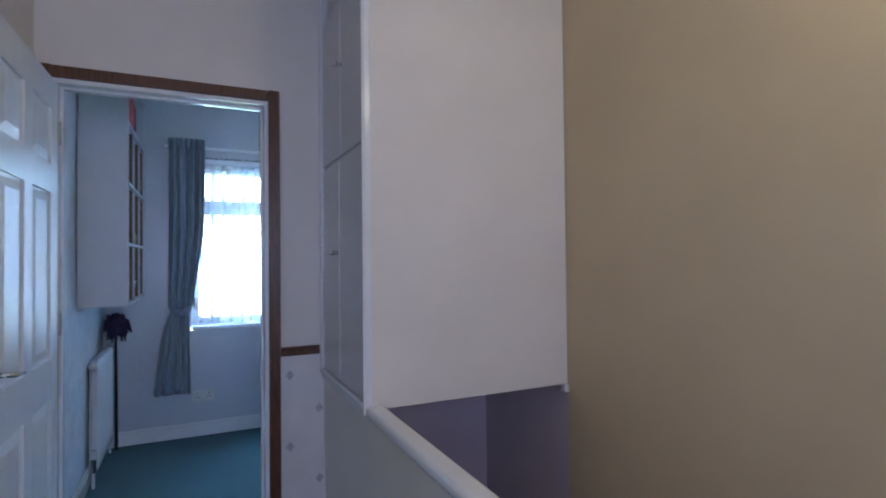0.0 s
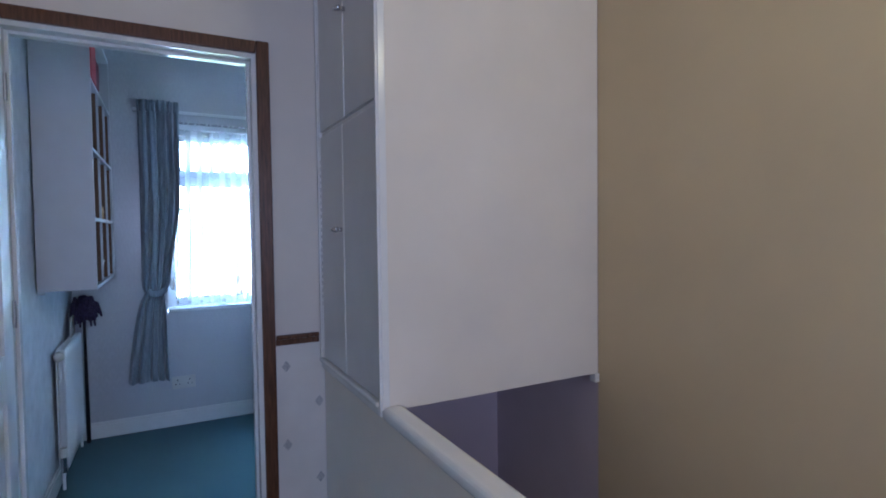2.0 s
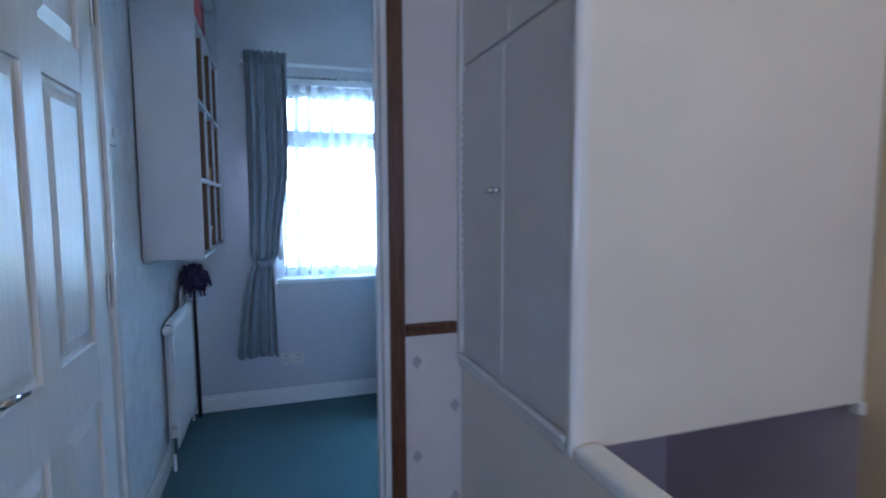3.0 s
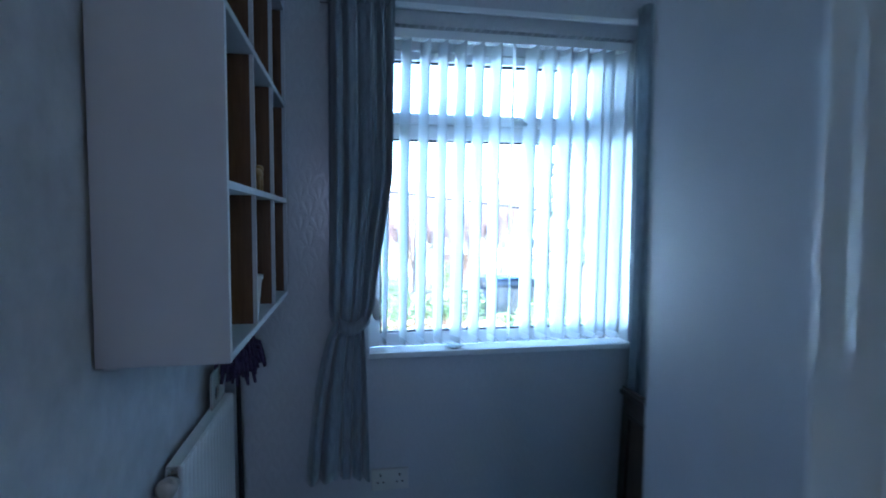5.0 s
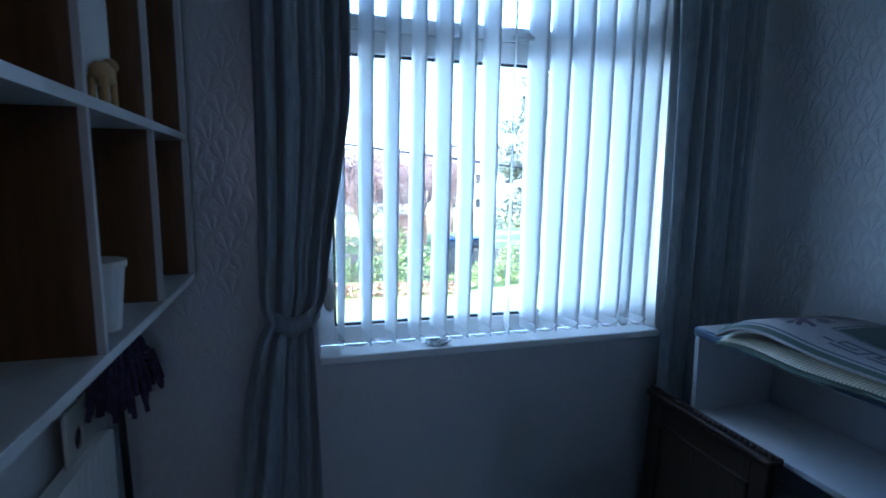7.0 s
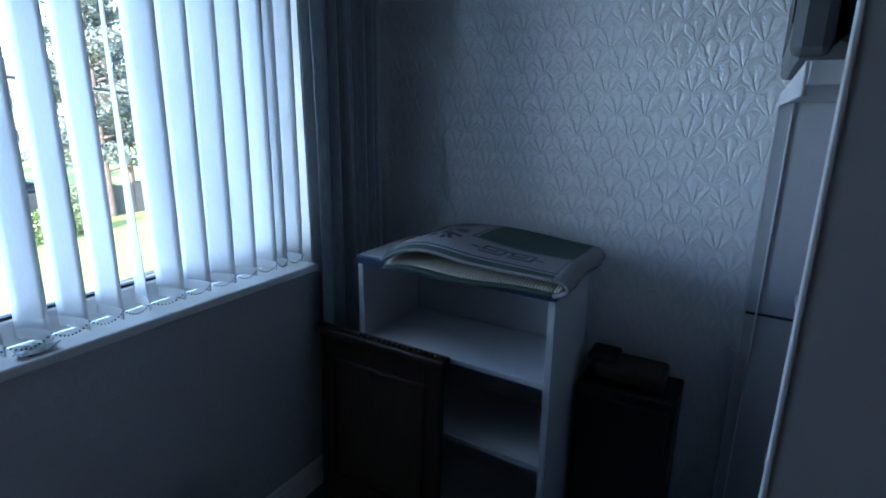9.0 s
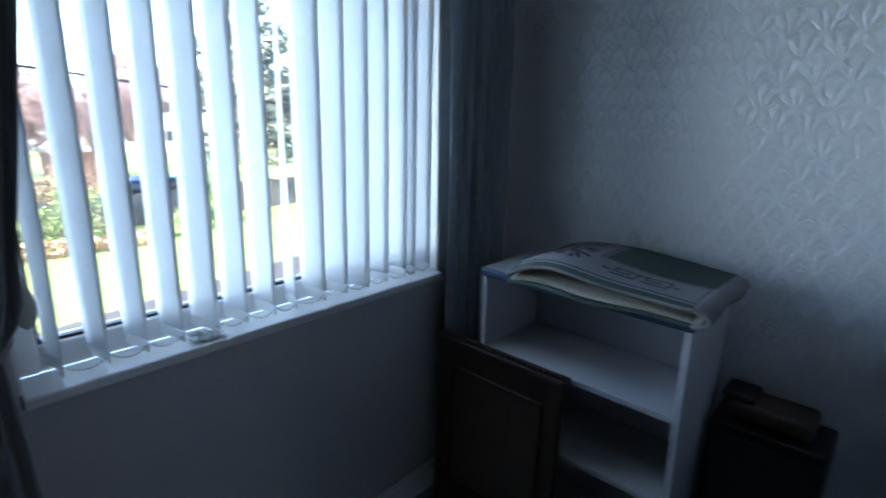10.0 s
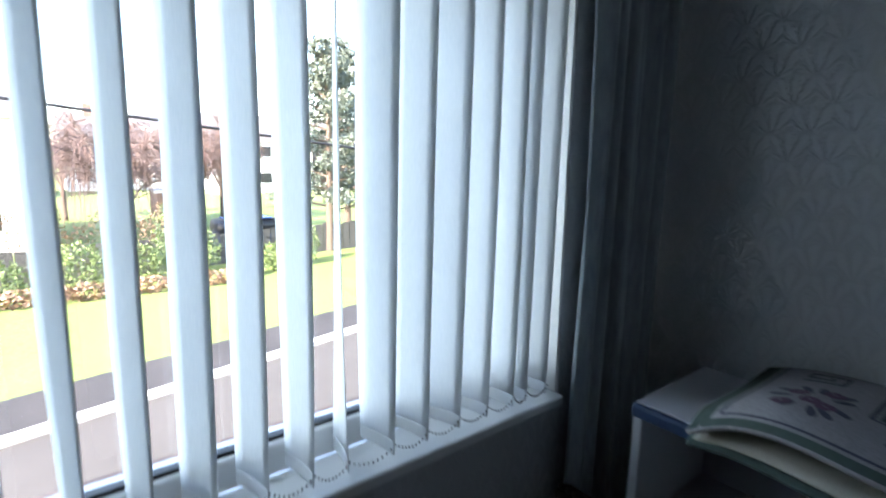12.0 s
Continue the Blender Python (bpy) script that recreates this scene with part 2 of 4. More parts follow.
n.colour(n.ramp(rib, (0.1, (0.15, 0.14, 0.11)), (0.6, (0.42, 0.40, 0.34))))
n.bump(rib, 0.7, 0.003)
M["rug_back"] = n.m

n = Nodes("lawn_grass", 0.9)
n.colour(n.mix(n.noise(0.25, 4.0), n.ramp(n.noise(9.0, 6.0), (0.3, (0.09, 0.15, 0.025)), (0.7, (0.20, 0.27, 0.06))), (0.22, 0.24, 0.07)))
n.bump(n.noise(40.0, 3.0), 0.8, 0.03)
M["grass"] = n.m


def leafy(name, a, b):
    n = Nodes(name, 0.6)
    g = n.t.nodes.new("ShaderNodeNewGeometry").outputs["Random Per Island"]
    n.colour(n.ramp(g, (0.0, a), (1.0, b)))
    return n.m


M["leaf_dark"] = leafy("conifer_needles", (0.07, 0.085, 0.065), (0.15, 0.17, 0.13))
M["leaf_hedge"] = leafy("hedge_leaves", (0.06, 0.10, 0.03), (0.20, 0.25, 0.08))
M["leaf_brown"] = leafy("russet_leaves", (0.16, 0.09, 0.05), (0.34, 0.21, 0.13))

# ---- building blocks ----
origin = {}


def thing(name, at, label, category, group="", kind=""):
    e = new(name)
    e.location = at
    origin[e] = Vector(at)
    return tagged(e, label, category, group, kind)


def part(name, bm, material, parent=None, label="", smooth=False):
    me = bpy.data.meshes.new(name)
    bmesh.ops.recalc_face_normals(bm, faces=bm.faces)
    bm.to_mesh(me)
    bm.free()
    me.materials.append(M[material])
    if smooth:
        for p in me.polygons:
            p.use_smooth = True
    ob = new(name, me)
    if parent:
        ob.parent = parent
        if parent in origin:
            ob.matrix_parent_inverse = Matrix.Translation(-origin[parent])
    if label:
        ob["label"] = label
    return ob


def box(x0, y0, z0, x1, y1, z1, bev=0.0, bm=None, seg=2):
    bm = bm or bmesh.new()
    r = bmesh.ops.create_cube(bm, size=1.0)
    v = r["verts"]
    for q in v:
        q.co = Vector(((x0 + x1) / 2 + q.co.x * (x1 - x0), (y0 + y1) / 2 + q.co.y * (y1 - y0), (z0 + z1) / 2 + q.co.z * (z1 - z0)))
    if bev:
        es = list({e for q in v for e in q.link_edges})
        bmesh.ops.bevel(bm, geom=es, offset=bev, segments=seg, affect="EDGES", profile=0.5)
    return bm


def rod(a, b, r, r2=None, sides=12, bm=None):
    bm = bm or bmesh.new()
    a, b = Vector(a), Vector(b)
    d = b - a
    m = Matrix.Translation((a + b) / 2) @ d.to_track_quat("Z", "Y").to_matrix().to_4x4()
    bmesh.ops.create_cone(bm, cap_ends=True, segments=sides, radius1=r, radius2=r if r2 is None else r2, depth=d.length, matrix=m)
    return bm


def ball(c, r, scale=(1, 1, 1), bm=None, sub=2):
    bm = bm or bmesh.new()
    bmesh.ops.create_icosphere(bm, subdivisions=sub, radius=r, matrix=Matrix.Translation(c) @ Matrix.Diagonal((*scale, 1)))
    return bm


def sheet(f, nu, nv, bm=None):
    """A surface from f(u, v), u and v from 0 to 1."""
    bm = bm or bmesh.new()
    g = [[bm.verts.new(f(i / nu, j / nv)) for j in range(nv + 1)] for i in range(nu + 1)]
    for i in range(nu):
        for j in range(nv):
            bm.faces.new((g[i][j], g[i + 1][j], g[i + 1][j + 1], g[i][j + 1]))
    return bm


def thick(ob, t, offset=0.0):
    m = ob.modifiers.new("thickness", "SOLIDIFY")
    m.thickness, m.offset = t, offset
    return ob


def structure(name, bm, material, label, category):
    return tagged(part(name, bm, material), label, category, kind="structure")


# ---- setting: box room ----
XL, XR, YD, YR, YW, CEIL = -0.24, 1.75, 6.08, 6.20, 7.84, 2.65
WX0, WX1, WZ0, WZ1 = 0.29, 1.39, 0.80, 2.06
DX0, DX1, DZ = -0.165, 0.615, 2.0
structure("floor", box(XL, YD - 0.02, -0.15, XR, YW, 0.0), "carpet", "teal carpet on the box room floor, slightly worn", "floor")
structure("ceiling", box(XL - 0.1, YD + 0.01, CEIL, XR + 0.1, YW + 0.3, CEIL + 0.08), "ceiling", "white painted box room ceiling", "ceiling")
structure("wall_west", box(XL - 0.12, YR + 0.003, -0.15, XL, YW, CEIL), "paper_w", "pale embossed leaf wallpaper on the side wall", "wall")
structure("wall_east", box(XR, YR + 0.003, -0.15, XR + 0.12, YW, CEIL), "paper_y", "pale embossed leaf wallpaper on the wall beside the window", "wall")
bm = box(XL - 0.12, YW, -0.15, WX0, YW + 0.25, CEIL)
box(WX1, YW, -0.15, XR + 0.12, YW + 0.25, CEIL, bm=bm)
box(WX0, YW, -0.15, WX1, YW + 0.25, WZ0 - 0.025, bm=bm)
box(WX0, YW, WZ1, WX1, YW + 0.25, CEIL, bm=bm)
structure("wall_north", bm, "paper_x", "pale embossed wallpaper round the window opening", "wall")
# wall between landing and room: paper above and below the dado
bm = box(XL - 0.12, YD, 0.88, DX0 - 0.03, YR, CEIL)
box(DX1 + 0.03, YD, 0.88, XR + 0.12, YR, CEIL, bm=bm)
box(DX0 - 0.03, YD, DZ + 0.03, DX1 + 0.03, YR, CEIL, bm=bm)
structure("wall_south", bm, "paint_white", "magnolia painted wall round the doorway", "wall")
bm = box(XL - 0.12, YD, -0.15, DX0 - 0.03, YR, 0.88)
box(DX1 + 0.03, YD, -0.15, 0.885, YR, 0.88, bm=bm)
structure("wall_south_lower", bm, "sprig", "pale wallpaper with small grey sprigs below the dado", "wall")
structure("wall_stair_end", box(0.885, YD, -2.8, XR + 0.12, YR, 0.88), "paint_mauve_cool_light", "mauve end wall of the stairwell", "wall")


def skirting(name, x0, y0, x1, y1):
    bm = box(x0, y0, 0.0, x1, y1, 0.085, 0.004)
    dx, dy = (0.004 if x1 - x0 < 0.05 else 0), (0.004 if y1 - y0 < 0.05 else 0)
    box(x0 + dx, y0 + dy, 0.085, x1 - dx, y1 - dy, 0.105, 0.003, bm=bm)
    structure(name, bm, "gloss_white", "white gloss skirting board with moulded top", "skirting")


skirting("baseboard_north", XL + 0.018, YW - 0.018, XR - 0.018, YW)
skirting("baseboard_west", XL, YR, XL + 0.018, YW)
skirting("baseboard_east", XR - 0.018, 6.62, XR, YW)

# ---- setting: landing and stairwell ----
structure("floor_landing", box(XL, 2.2, -0.2, 0.885, YD - 0.02, 0.0), "carpet", "teal carpet on the landing", "floor")
structure("wall_landing_west", box(XL - 0.12, 2.2, -0.2, XL, YD, CEIL), "paint_white", "magnolia painted landing wall", "wall")
structure("wall_landing_east", box(XR + 0.02, 2.2, -2.8, XR + 0.14, 5.372, CEIL), "paint_cream", "cream painted wall above the stairs", "wall")
# cream wall carried on; the cool light here is put into its colour
structure("wall_stair_side", box(XR + 0.02, 5.372, -2.8, XR + 0.14, YD, CEIL), "paint_mauve_cool_light", "stairwell wall below the cupboard, its cool light put in as mauve", "wall")
# the opening in this unseen end wall is invented, for the fill lamp
bm = box(XL - 0.12, 2.08, -2.8, -0.1, 2.2, CEIL)
box(0.8, 2.08, -2.8, XR + 0.14, 2.2, CEIL, bm=bm)
box(-0.1, 2.08, -2.8, 0.8, 2.2, 1.0, bm=bm)
box(-0.1, 2.08, 2.0, 0.8, 2.2, CEIL, bm=bm)
structure("wall_landing_south", bm, "paint_white", "magnolia painted landing end wall", "wall")
structure("ceiling_landing", box(XL - 0.12, 2.08, CEIL, XR + 0.14, YD + 0.005, CEIL + 0.08), "ceiling", "white painted landing ceiling", "ceiling")
structure("floor_hall", box(0.80, 2.2, -2.9, XR + 0.02, YD, -2.7), "carpet", "carpeted hall floor below the stairs", "floor")
structure("wall_under_landing", box(0.80, 2.2, -2.7, 0.885, YD, -0.2), "paint_mauve_cool_light", "mauve wall under the landing", "wall")
for k in range(13):
    structure("stair_step", box(0.892, 2.3 + k * 0.23, -2.7, XR + 0.015, 2.3 + k * 0.23 + 0.235, -0.19 - k * 0.19, 0.01), "carpet", "carpeted stair step going down", "stair")
# half wall with rounded capping, dado rails
half = structure("half_wall", box(0.885, 2.2, -0.2, 0.935, 6.075, 0.725), "paint_white", "painted half wall beside the stairs", "wall")
bm = box(0.870, 2.2, 0.725, 0.942, 5.366, 0.768, 0.018, seg=4)
structure("trim_capping", bm, "gloss_white", "white rounded timber capping on the half wall", "rail")
for x0, x1, nm in ((DX1 + 0.07, 0.862, "trim_dado"), (XL, DX0 - 0.07, "trim_dado_west")):
    bm = box(x0, YD - 0.014, 0.842, x1, YD, 0.868, 0.003)
    box(x0, YD - 0.02, 0.866, x1, YD, 0.884, 0.006, bm=bm)
    structure(nm, bm, "brown_wood", "varnished brown timber dado rail", "dado rail")
bm = box(XL, 2.2, 0.842, XL + 0.014, YD - 0.02, 0.868, 0.003)
box(XL, 2.2, 0.866, XL + 0.02, YD - 0.02, 0.884, 0.006, bm=bm)
structure("trim_dado_landing", bm, "brown_wood", "varnished brown timber dado rail", "dado rail")

# door lining and architrave
bm = box(DX0 - 0.03, YD - 0.004, 0, DX0, YR + 0.004, DZ + 0.03, 0.002)
box(DX1, YD - 0.004, 0, DX1 + 0.03, YR + 0.004, DZ + 0.03, 0.002, bm=bm)
box(DX0 - 0.001, YD - 0.004, DZ, DX1 + 0.001, YR + 0.004, DZ + 0.03, 0.002, bm=bm)
box(DX0, 6.125, 0, DX0 + 0.012, 6.16, DZ, 0.002, bm=bm)
box(DX1 - 0.012, 6.125, 0, DX1, 6.16, DZ, 0.002, bm=bm)
box(DX0 + 0.012, 6.125, DZ - 0.012, DX1 - 0.012, 6.16, DZ, 0.002, bm=bm)
structure("trim_door_lining", bm, "gloss_white", "white gloss door lining with stops", "door frame")


def moulding(bm, x0, z0, x1, z1):
    box(x0, YD - 0.018, z0, x1, YD, z1, 0.004, bm=bm)


bm = bmesh.new()
moulding(bm, DX1 + 0.018, 0, DX1 + 0.068, 2.068)
moulding(bm, DX0 - 0.068, 0, DX0 - 0.018, 2.068)
moulding(bm, DX0 - 0.016, 2.018, DX1 + 0.016, 2.066)
structure("trim_architrave", bm, "brown_wood", "varnished brown timber architrave round the doorway", "door frame")
bm = box(DX1 + 0.012, YR, 0, DX1 + 0.06, YR + 0.016, 2.06, 0.004)
box(DX0 - 0.06, YR, 0, DX0 - 0.012, YR + 0.016, 2.06, 0.004, bm=bm)
box(DX0 - 0.01, YR, DZ + 0.012, DX1 + 0.01, YR + 0.016, 2.06, 0.004, bm=bm)
structure("trim_architrave_inner", bm, "gloss_white", "white architrave on the room side", "door frame")


# ---- door leaf, open against the landing wall ----
def panel_door():
    d = thing("door_1", (-0.17, 6.06, 0), "white six-panel moulded door standing open onto the landing", "door", kind="structure")
    x0, x1, y0, y1 = -0.194, -0.157, 5.30, 6.06
    ys = [(y0, y0 + 0.105), (y0 + 0.325, y0 + 0.42), (y1 - 0.105, y1)]
    zs = [(0.008, 0.2), (0.78, 0.93), (1.55, 1.655), (1.87, 1.985)]
    bm = bmesh.new()
    for a, b in ys:
        box(x0, a, 0.008, x1, b, 1.985, 0.002, bm=bm)
    for a, b in zs:
        for c, e in ((ys[0][1], ys[1][0]), (ys[1][1], ys[2][0])):
            box(x0 + 0.0005, c - 0.001, a, x1 - 0.0005, e + 0.001, b, bm=bm)
    part("leaf_frame", bm, "door_grain", d)
    for a, b in ((zs[0][1], zs[1][0]), (zs[1][1], zs[2][0]), (zs[2][1], zs[3][0])):
        for c, e in ((ys[0][1], ys[1][0]), (ys[1][1], ys[2][0])):
            bm = box(x0 + 0.011, c - 0.001, a - 0.001, x1 - 0.011, e + 0.001, b + 0.001)
            for s, xx in ((1, x1), (-1, x0)):
                o, q = 0.012, 0.042
                lo = [bm.verts.new((xx - s * 0.011, yy, zz)) for yy, zz in ((c + o, a + o), (e - o, a + o), (e - o, b - o), (c + o, b - o))]
                hi = [bm.verts.new((xx - s * 0.002, yy, zz)) for yy, zz in ((c + q, a + q), (e - q, a + q), (e - q, b - q), (c + q, b - q))]
                for k in range(4):
                    bm.faces.new((lo[k], lo[(k + 1) % 4], hi[(k + 1) % 4], hi[k]))
                bm.faces.new(hi)
            part("door_panel", bm, "door_grain", d)
    bm = box(x1 + 0.0003, y0 + 0.03, 0.90, x1 + 0.007, y0 + 0.07, 1.05, 0.003)
    h = part("door_handle", bm, "chrome", d, "dark chrome lever handle on a plate")
    bm = rod((x1 + 0.005, y0 + 0.05, 0.985), (x1 + 0.05, y0 + 0.05, 0.985), 0.008)
    rod((x1 + 0.048, y0 + 0.045, 0.985), (x1 + 0.048, y0 + 0.13, 0.975), 0.008, 0.006, bm=bm)
    part("lever", bm, "chrome", h, smooth=True)
    for z in (0.25, 1.0, 1.75):
        part("hinge", rod((x1 + 0.004, y1 + 0.004, z), (x1 + 0.004, y1 + 0.004, z + 0.09), 0.006), "chrome", d, "small steel hinge")


n = Nodes("white_grained_door", 0.3)
g = n.noise(16.0, 5.0, 0.6, (6, 6, 0.35))
n.colour(n.ramp(g, (0.35, (0.74, 0.74, 0.73)), (0.6, (0.80, 0.80, 0.79))))
n.bump(g, 0.5, 0.002)
M["door_grain"] = n.m
panel_door()


# ---- landing cupboard over the stairs ----
def stair_cupboard():
    c = thing("stair_cupboard", (1.3, 5.7, 0.72), "built-in cupboard over the stairs, white panel and grey doors", "cupboard")
    part("front_panel", box(0.90, 5.37, 0.748, XR + 0.016, 5.39, CEIL - 0.003), "paint_white", c, "plain magnolia painted panel over the stairs")
    bm = box(0.874, 5.362, 0.735, 0.90, 5.392, CEIL - 0.003, 0.004)
    box(0.868, 5.366, 0.735, 0.876, 5.38, CEIL - 0.003, 0.003, bm=bm)
    part("corner_bead", bm, "gloss_white", c)
    part("end_stub", box(XR - 0.006, 5.36, 0.715, XR + 0.016, 5.39, 0.748, 0.002), "gloss_white", c)
    part("bottom_board", box(0.962, 5.391, 0.765, XR + 0.016, 6.075, 0.78), "melamine_grey", c)
    bm = box(0.872, 5.392, 0.728, 0.91, 6.075, 0.765, 0.006)
    box(0.862, 5.392, 0.758, 0.905, 6.072, 0.775, 0.006, bm=bm)
    part("sill_ledge", bm, "gloss_white", c, "white ledge below the cupboard doors")
    bm = box(0.872, 6.045, 0.776, 0.905, 6.076, CEIL - 0.003, 0.003)
    box(0.866, 6.052, 0.776, 0.874, 6.07, CEIL - 0.003, 0.003, bm=bm)
    box(0.885, 5.392, 1.70, 0.905, 6.045, 1.716, bm=bm)
    part("face_frame", bm, "gloss_white", c)
    for z0, z1, ky, kz, ysp in ((0.78, 1.698, 5.757, 1.315, 5.735), (1.718, 2.385, 5.68, 2.09, 5.705)):
        for a, b in ((5.395, ysp - 0.004), (ysp + 0.004, 6.042)):
            d = part("cupboard_door", box(0.876, a, z0, 0.893, b, z1, 0.003), "gloss_grey", c, "flat pale grey gloss cupboard door")
            if a < ky < b:
                bm = rod((0.876, ky, kz), (0.86, ky, kz), 0.008)
                ball((0.852, ky, kz), 0.012, bm=bm)
                ball((0.845, ky + 0.012, kz), 0.008, bm=bm)
                part("knob", bm, "chrome", d, "small bright metal knob", True)
    # strips added for the doors' white edges and the highlight on them
    for z0, z1, yy in ((0.78, 1.698, 5.735), (1.718, 2.385, 5.705)):
        part("door_edge_highlight", box(0.874, yy - 0.0035, z0, 0.892, yy + 0.0035, z1, 0.001), "gloss_white", c, "white strip for the white, highlighted door edges")
    bm = bmesh.new()
    for k in range(22):
        box(0.874, 6.043, 1.0 + k * 0.028, 0.8765, 6.05, 1.016 + k * 0.028, bm=bm)
    part("piano_hinge", bm, "chrome", c, "long knuckled metal hinge")


stair_cupboard()

# ceiling lamp above the stairs
lamp = thing("pendant_lamp", (1.42, 3.85, CEIL), "small pendant lamp with a glowing bulb above the stairs", "lamp")
part("rose", rod((1.42, 3.85, CEIL - 0.001), (1.42, 3.85, CEIL - 0.03), 0.045), "cream_plastic", lamp)
part("flex", rod((1.42, 3.85, CEIL - 0.03), (1.42, 3.85, 2.46), 0.004, sides=8), "cream_plastic", lamp)
part("lamp_holder", rod((1.42, 3.85, 2.4), (1.42, 3.85, 2.46), 0.018), "cream_plastic", lamp)

# ---- window ----
def window():
    w = thing("window_1", ((WX0 + WX1) / 2, 7.96, WZ0), "white plastic-framed window with a top light", "window", kind="structure")
    y0, y1 = 7.925, 7.985
    bm = box(WX0, y0, WZ0, WX0 + 0.05, y1, WZ1, 0.004)
    box(WX1 - 0.05, y0, WZ0, WX1, y1, WZ1, 0.004, bm=bm)
    box(WX0 + 0.05, y0 + 0.001, WZ0, WX1 - 0.05, y1, WZ0 + 0.055, 0.004, bm=bm)
    box(WX0 + 0.05, y0 + 0.001, WZ1 - 0.07, WX1 - 0.05, y1, WZ1, 0.004, bm=bm)
    box(WX0 + 0.05, y0 + 0.001, 1.64, WX1 - 0.05, y1, 1.70, 0.004, bm=bm)
    part("window_frame", bm, "upvc", w)
    bm = box(WX0 + 0.055, y0 - 0.008, 1.70, WX0 + 0.095, y1 - 0.01, 1.985, 0.004)
    box(WX1 - 0.095, y0 - 0.008, 1.70, WX1 - 0.055, y1 - 0.01, 1.985, 0.004, bm=bm)
    box(WX0 + 0.095, y0 - 0.007, 1.70, WX1 - 0.095, y1 - 0.01, 1.74, 0.004, bm=bm)
    box(WX0 + 0.095, y0 - 0.007, 1.95, WX1 - 0.095, y1 - 0.01, 1.985, 0.004, bm=bm)
    part("top_light_frame", bm, "upvc", w)
    for a, b, c, e in ((WX0 + 0.05, WZ0 + 0.055, WX1 - 0.05, 1.64), (WX0 + 0.095, 1.74, WX1 - 0.095, 1.95)):
        bm = bmesh.new()
        g = 0.007
        for q in ((a, b, c, b + g), (a, e - g, c, e), (a, b + g, a + g, e - g), (c - g, b + g, c, e - g)):
            box(q[0], y0 + 0.012, q[1], q[2], y0 + 0.03, q[3], bm=bm)
        part("gasket", bm, "rubber", w, "black rubber gasket")
        gl = part("pane", box(a + 0.001, y0 + 0.019, b + 0.001, c - 0.001, y0 + 0.022, e - 0.001), "glass", w)
        gl.visible_shadow = False
    bm = box(0.89, y0 - 0.022, 1.705, 0.955, y0 - 0.008, 1.725, 0.004)
    box(0.875, y0 - 0.036, 1.703, 0.945, y0 - 0.024, 1.716, 0.005, bm=bm)
    ball((0.925, y0 - 0.024, 1.715), 0.011, bm=bm)
    part("window_handle", bm, "upvc", w, "white window handle")
    part("window_sill", box(WX0 + 0.002, 7.818, WZ0 - 0.022, WX1 - 0.002, y0 - 0.001, WZ0 + 0.002, 0.005), "upvc", w)
    bm = box(WX0, YW + 0.002, WZ0 + 0.003, WX0 + 0.006, y0 - 0.001, WZ1 - 0.003)
    box(WX1 - 0.006, YW + 0.002, WZ0 + 0.003, WX1, y0 - 0.001, WZ1 - 0.003, bm=bm)
    part("reveal_lining", bm, "gloss_white", w)


window()


# ---- vertical blind ----
def vertical_blind():
    b = thing("vertical_blind", (0.84, 7.861, WZ0), "white fabric vertical blind with turned slats, half open", "blind")
    part("head_rail", box(WX0 + 0.012, 7.842, 2.012, WX1 - 0.012, 7.882, 2.048, 0.004), "upvc", b)
    tips = []
    for k in range(1, 16):
        tip = 0.293 + 0.0725 * k - (0.036 if k == 14 else 0.045 if k == 15 else 0)
        cx = tip - 0.014
        a = 72 + 3 * math.sin(k * 2.1)
        if k == 8:
            a = 116.0
            cx += 0.0

        def f(u, v, a=a, cx=cx, k=k):
            z = 0.822 + v * 1.19
            ang = radians(a + 4 * math.sin(3 * v + k) * (1 - v) + (6 * (1 - v) ** 6 if k != 8 else -20 * (1 - v) ** 3))
            s = (u - 0.5) * 0.089
            bow = 0.004 * (1 - (2 * u - 1) ** 2)
            return Vector((cx + s * math.cos(ang) + bow * math.sin(ang) + 0.002 * math.sin(5 * v + k) + 0.018 * v, 7.868 - s * math.sin(ang) + bow * math.cos(ang), z))
        bm = sheet(f, 4, 14)
        o = part("slat", bm, "blind", b, smooth=True)
        thick(o, 0.0007)
        bm = sheet(lambda u, v: f(0.03 + 0.94 * u, v * 0.02) + Vector((-0.0012, -0.0012, -0.001)), 4, 1)
        thick(part("bottom_weight", bm, "upvc", o), 0.0012)
        part("hanger", rod((cx, 7.861, 2.008), (cx, 7.861, 2.016), 0.006, sides=8), "upvc", o)
        tips.append(f(1, 0.012))
    for p, q in zip(tips, tips[1:]):
        bm = bmesh.new()
        for i in range(11):
            t = i / 10
            c = p.lerp(q, t)
            c.z -= 0.016 * 4 * t * (1 - t) - 0.006
            c.y -= 0.003
            ball(c, 0.0021, bm=bm, sub=1)
        part("bead_chain", bm, "fence", b, "thin beaded link chain")
    bm = bmesh.new()
    for i in range(60):
        ball((0.322, 7.835, 1.02 + i * 0.0165), 0.0022, bm=bm, sub=1)
    part("control_chain", bm, "cream_plastic", b, "beaded pull chain")
    bm = sheet(lambda u, v: Vector((0.322 + 0.019 * math.sin(math.pi * v) ** 0.55 * math.cos(2 * math.pi * u) * (0.75 + 0.35 * (1 - v)), 7.832 + 0.009 * math.sin(math.pi * v) ** 0.55 * math.sin(2 * math.pi * u), 0.925 + 0.095 * v)), 14, 12)
    part("chain_weight", bm, "cream_plastic", b, "grey-white teardrop chain weight", True)


vertical_blind()


